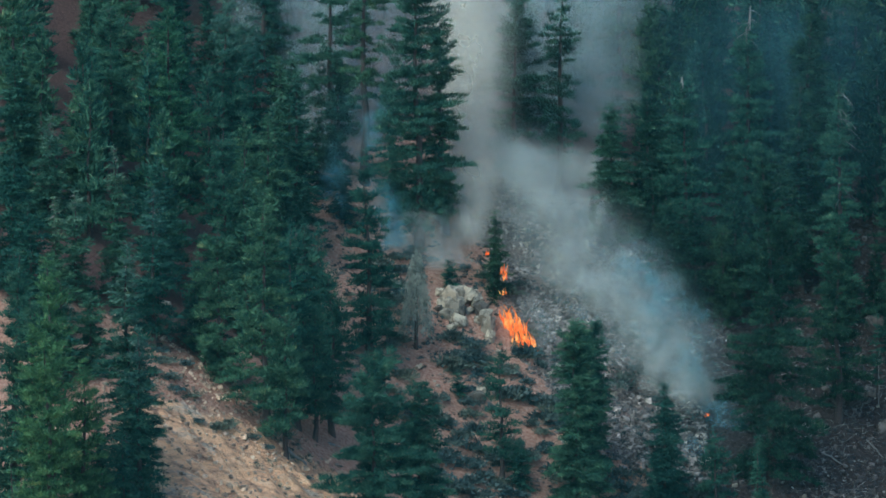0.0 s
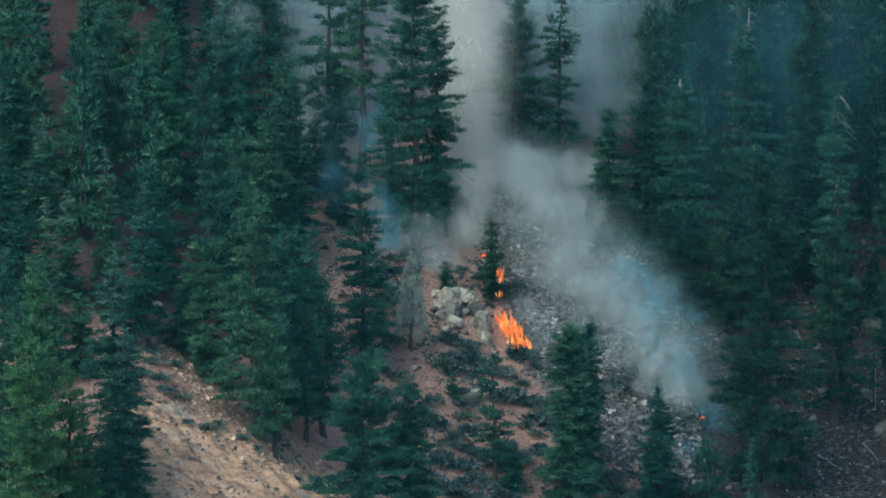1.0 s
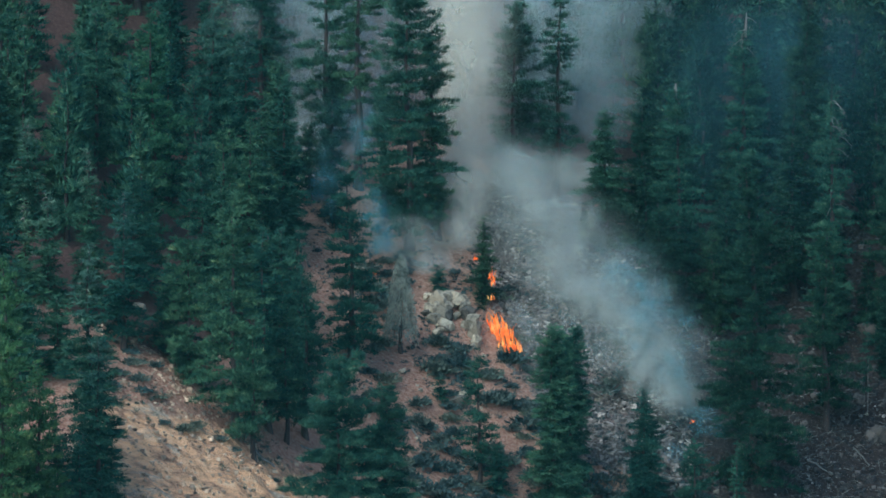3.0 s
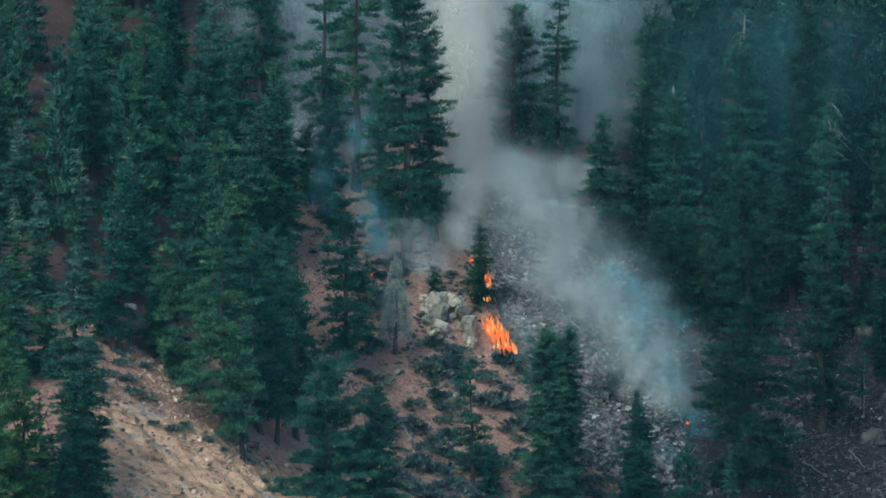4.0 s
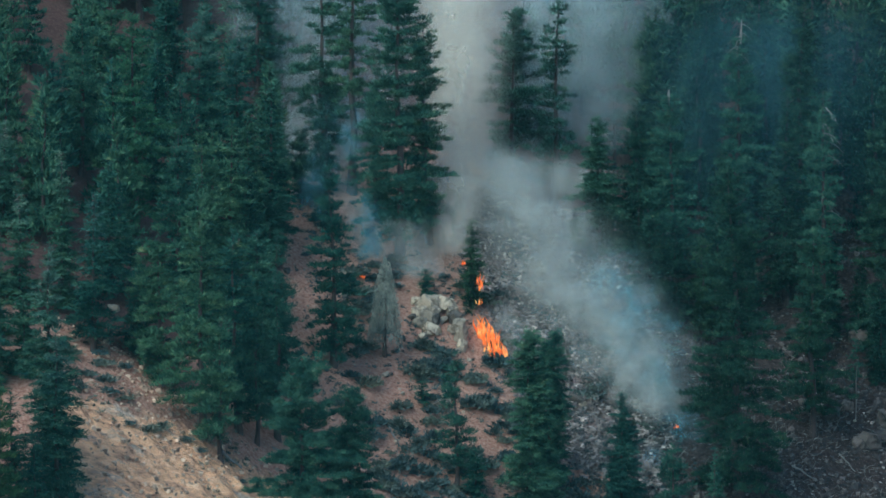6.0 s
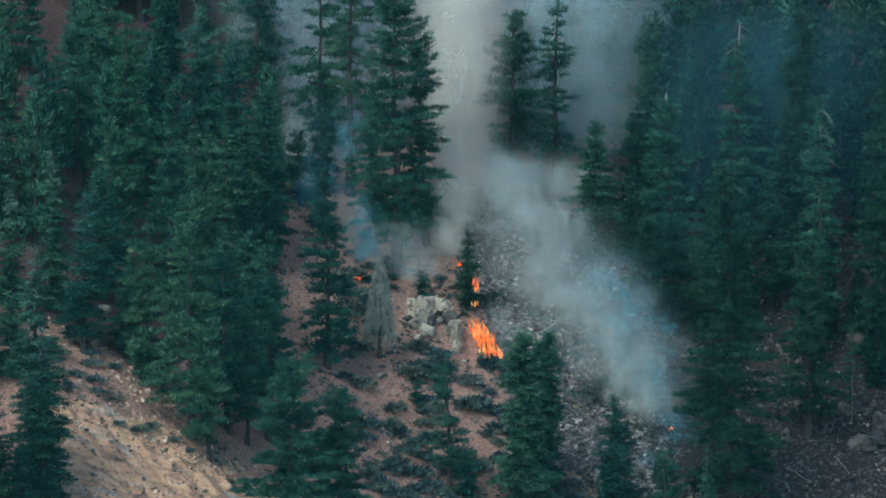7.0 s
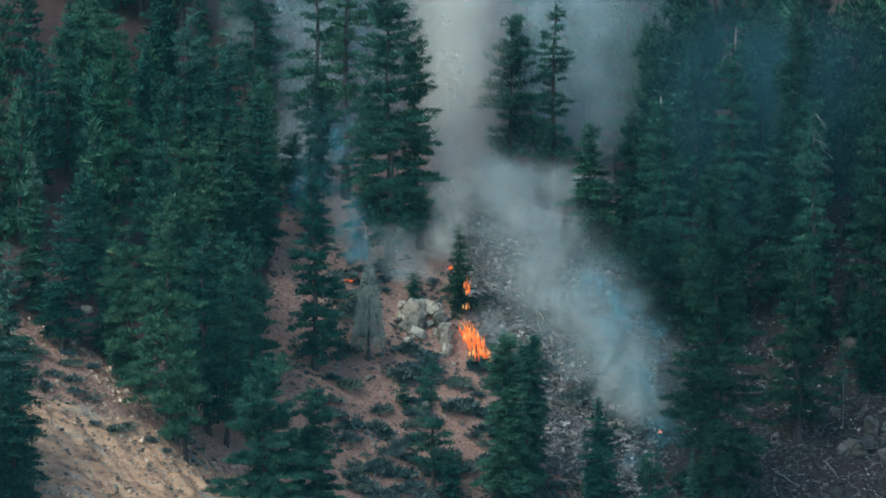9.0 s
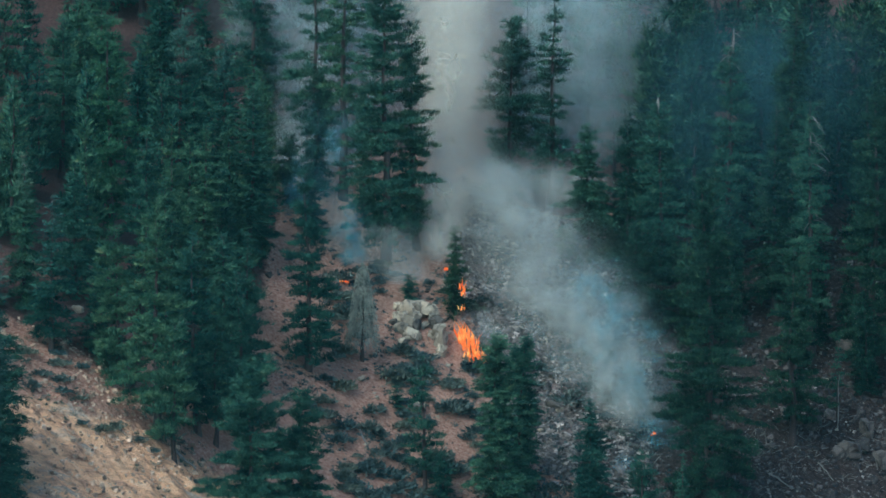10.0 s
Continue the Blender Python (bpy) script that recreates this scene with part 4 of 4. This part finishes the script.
def brush(name, label, count, region, seed, sparse):
    """Countless small tufts of dry brush."""
    rng = np.random.default_rng(seed)
    x, y = rng.uniform(region[0], region[1], count), rng.uniform(region[2], region[3], count)
    keep = rng.uniform(0, 1, count) < np.clip(2.2 * value_noise(x / 2.6, y / 2.6, seed) - sparse, 0, 1)
    x, y = x[keep], y[keep]
    z = rough_ground(x, y)
    c = np.repeat(np.arange(len(x)), 34)
    r = rng.uniform(0.16, 0.55, len(x))[c]
    d = rng.normal(size=(len(c), 3))
    d[:, 2] = np.abs(d[:, 2]) * 0.8
    d /= np.linalg.norm(d, axis=1, keepdims=True)
    root = np.stack([x[c], y[c], z[c]], 1) + d * (r * rng.uniform(0.2, 0.9, len(c)))[:, None]
    way = d + rng.normal(0, 0.4, (len(c), 3))
    way /= np.linalg.norm(way, axis=1, keepdims=True)
    size = rng.uniform(0.10, 0.26, len(c))
    tagged(new(name, set_mesh(name, *blades(root, way, size, size * 0.26, rng), LEAVES)), label, "brush", kind="stuff")


brush("brush", "low dry brush scattered over the dirt slope", 3200, (-15, 25, 484, 530), 51, 0.75)
brush("burnt_brush", "thin scrub left among burnt rubble", 2000, (6, 27, 494, 550), 52, 0.85)
brush("bank_brush", "sparse dry scrub along the top of the bank", 700, (-36, -14, 455, 470), 53, 0.8)


# ---- fire ----
def tongue(x, y, z, high, wide, seed):
    rng = np.random.default_rng(seed)
    s = np.linspace(0, 1, 11)
    ph = rng.uniform(0, 6.28, 2)
    way = rng.uniform(-0.35, 0.2)
    p = np.stack([x + high * (way * s + 0.10 * np.sin(s * 6 + ph[0]) * s), y + 0.06 * high * np.sin(s * 5 + ph[1]), z + high * s], 1)
    r = wide * np.maximum(0.02, np.sin(np.pi * (0.12 + 0.88 * s) ** 0.75) * (1 - 0.35 * s))
    return tube(p, r, 8)


def fire(label, spots, seed):
    rng = np.random.default_rng(seed)
    blaze = new("fire")
    x0, y0 = spots[0][:2]
    z0 = spots[0][4] if len(spots[0]) > 4 else ground_at(x0, y0)
    blaze.location = (x0, y0, z0)
    for x, y, high, wide, *level in spots:
        z = (level[0] if level else ground_at(x, y) - 0.1) - z0
        for k in range(10):
            f = rng.uniform(0.3, 1.05)
            me = set_mesh("flame", *tongue(x - x0 + rng.normal(0, wide * 0.8), y - y0 + rng.normal(0, wide * 0.5), z + high * rng.uniform(-0.05, 0.30) - 0.25 * wide, 0.80 * high * f, wide * rng.uniform(0.14, 0.38), int(rng.integers(9999))), FLAME, True)
            part("flame", me, blaze)
    return tagged(blaze, label, "fire", kind="stuff")


fire("orange flames burning in brush beside the granite outcrop",
     [(7.1, 514.2, 1.0, 0.25), (6.2, 514.9, 2.2, 0.45), (5.7, 515.4, 3.0, 0.55), (5.2, 516.2, 3.4, 0.6), (4.8, 517.3, 3.6, 0.5), (4.3, 518.2, 1.8, 0.5), (6.9, 515.2, 2.4, 0.3)], 1)
fire("flames licking the side of a small burning fir", [(4.3, 520.9, 1.9, 0.30, 33.2), (4.2, 521.0, 0.9, 0.16, 31.6), (2.5, 521.0, 0.7, 0.14, 35.7)], 2)
fire("small flame smouldering on the dirt", [(-8.5, 521.5, 0.8, 0.25), (-7.9, 521.8, 0.6, 0.2)], 3)
fire("tiny flame at the edge of the burnt slope", [(24.5, 511.8, 0.7, 0.2)], 4)
fire("tiny flame burning at the foot of the forest", [(-17.2, 533.0, 0.8, 0.2)], 5)


# the scorched young fir that slumps down the slope
conifer(-5.4, 509.5, 10.0, 1.9, "fir", 0.10, 1.0, "scorched")


# ---- fallen and standing dead wood ----
def log(x0, y0, x1, y1, thick, label):
    s = np.linspace(0, 1, 7)
    x, y = x0 + (x1 - x0) * s, y0 + (y1 - y0) * s
    z = rough_ground(x, y).max() * 0.15 + rough_ground(x, y) * 0.85 + thick * 0.6
    rng = np.random.default_rng(int(abs(x0 * 10)))
    p = np.stack([x + rng.normal(0, 0.05, 7), y, z], 1)
    ob = new("fallen_log", set_mesh("fallen_log", *tube(p - p[0], thick * (1 - 0.6 * s), 7), DEAD_WOOD, True))
    ob.location = p[0]
    return tagged(ob, label, "log", "dead wood on the slope")


log(-19.6, 463.8, -17.5, 463.1, 0.2, "pale bleached log lying on the tan bank")
log(-15.2, 473.9, -14.1, 474.9, 0.16, "pale broken log lying on red-brown dirt")
log(22.6, 528.6, 24.9, 525.6, 0.16, "bleached log lying on the burnt slope")
log(26.2, 529.3, 27.6, 526.3, 0.14, "thin dead log lying among grey rubble")
log(-4.7, 496.9, -3.6, 494.2, 0.12, "thin dry log lying in brush")
log(19.6, 519.7, 22.0, 519.0, 0.12, "bleached log half hidden by smoke")
dead = new("dead_trunk", set_mesh("dead_trunk", *tube([(0, 0, -0.3), (0.05, 0, 2.0), (0.0, 0.1, 4.0), (0.1, 0.1, 5.6)], [0.06, 0.05, 0.04, 0.02], 7), DEAD_WOOD, True))
dead.location = (43.4, 522.6, ground_at(43.4, 522.6))
tagged(dead, "thin bleached dead trunk standing among dark trees", "dead tree")


def dead_twigs(name, label, count, region, seed):
    """Countless bleached sticks strewn over burnt ground."""
    rng = np.random.default_rng(seed)
    x, y = rng.uniform(region[0], region[1], count), rng.uniform(region[2], region[3], count)
    keep = rng.uniform(0, 0.75, count) < value_noise(x / 2.3, y / 2.3, seed)
    x, y = x[keep], y[keep]
    z = rough_ground(x, y)
    pieces = []
    for px, py, pz in zip(x, y, z):
        way = np.array([rng.normal(0, 1), rng.normal(0, 1), rng.uniform(-0.1, 0.9)])
        way *= rng.uniform(0.4, 1.5) / np.linalg.norm(way)
        bow = rng.normal(0, 0.12, 3)
        p = np.array([px, py, pz + 0.04])
        pieces.append(tube([p, p + 0.5 * way + bow, p + way], rng.uniform(0.018, 0.045) * np.array([1.0, 0.8, 0.4]), 3))
    tagged(new(name, set_mesh(name, *joined(pieces), DEAD_WOOD)), label, "dead twigs", kind="stuff")


dead_twigs("dead_twigs", "tangle of bleached dead twigs on blackened ground", 1100, (32, 51, 502, 526), 61)
dead_twigs("burnt_twigs", "bleached twigs scattered over grey rubble", 1100, (6, 28, 495, 540), 62)
dead_twigs("dry_twigs", "dry broken twigs lying on red-brown dirt", 500, (-14, 10, 488, 526), 63)
log(12.6, 528.4, 14.3, 525.8, 0.11, "bleached log lying on grey rubble")
log(20.8, 524.6, 22.2, 521.0, 0.12, "charred log lying down the burnt slope")
log(36.2, 512.5, 38.6, 511.2, 0.12, "thin bleached log lying on blackened ground")
log(41.0, 516.5, 42.8, 514.8, 0.10, "thin dead log lying among dark boulders")
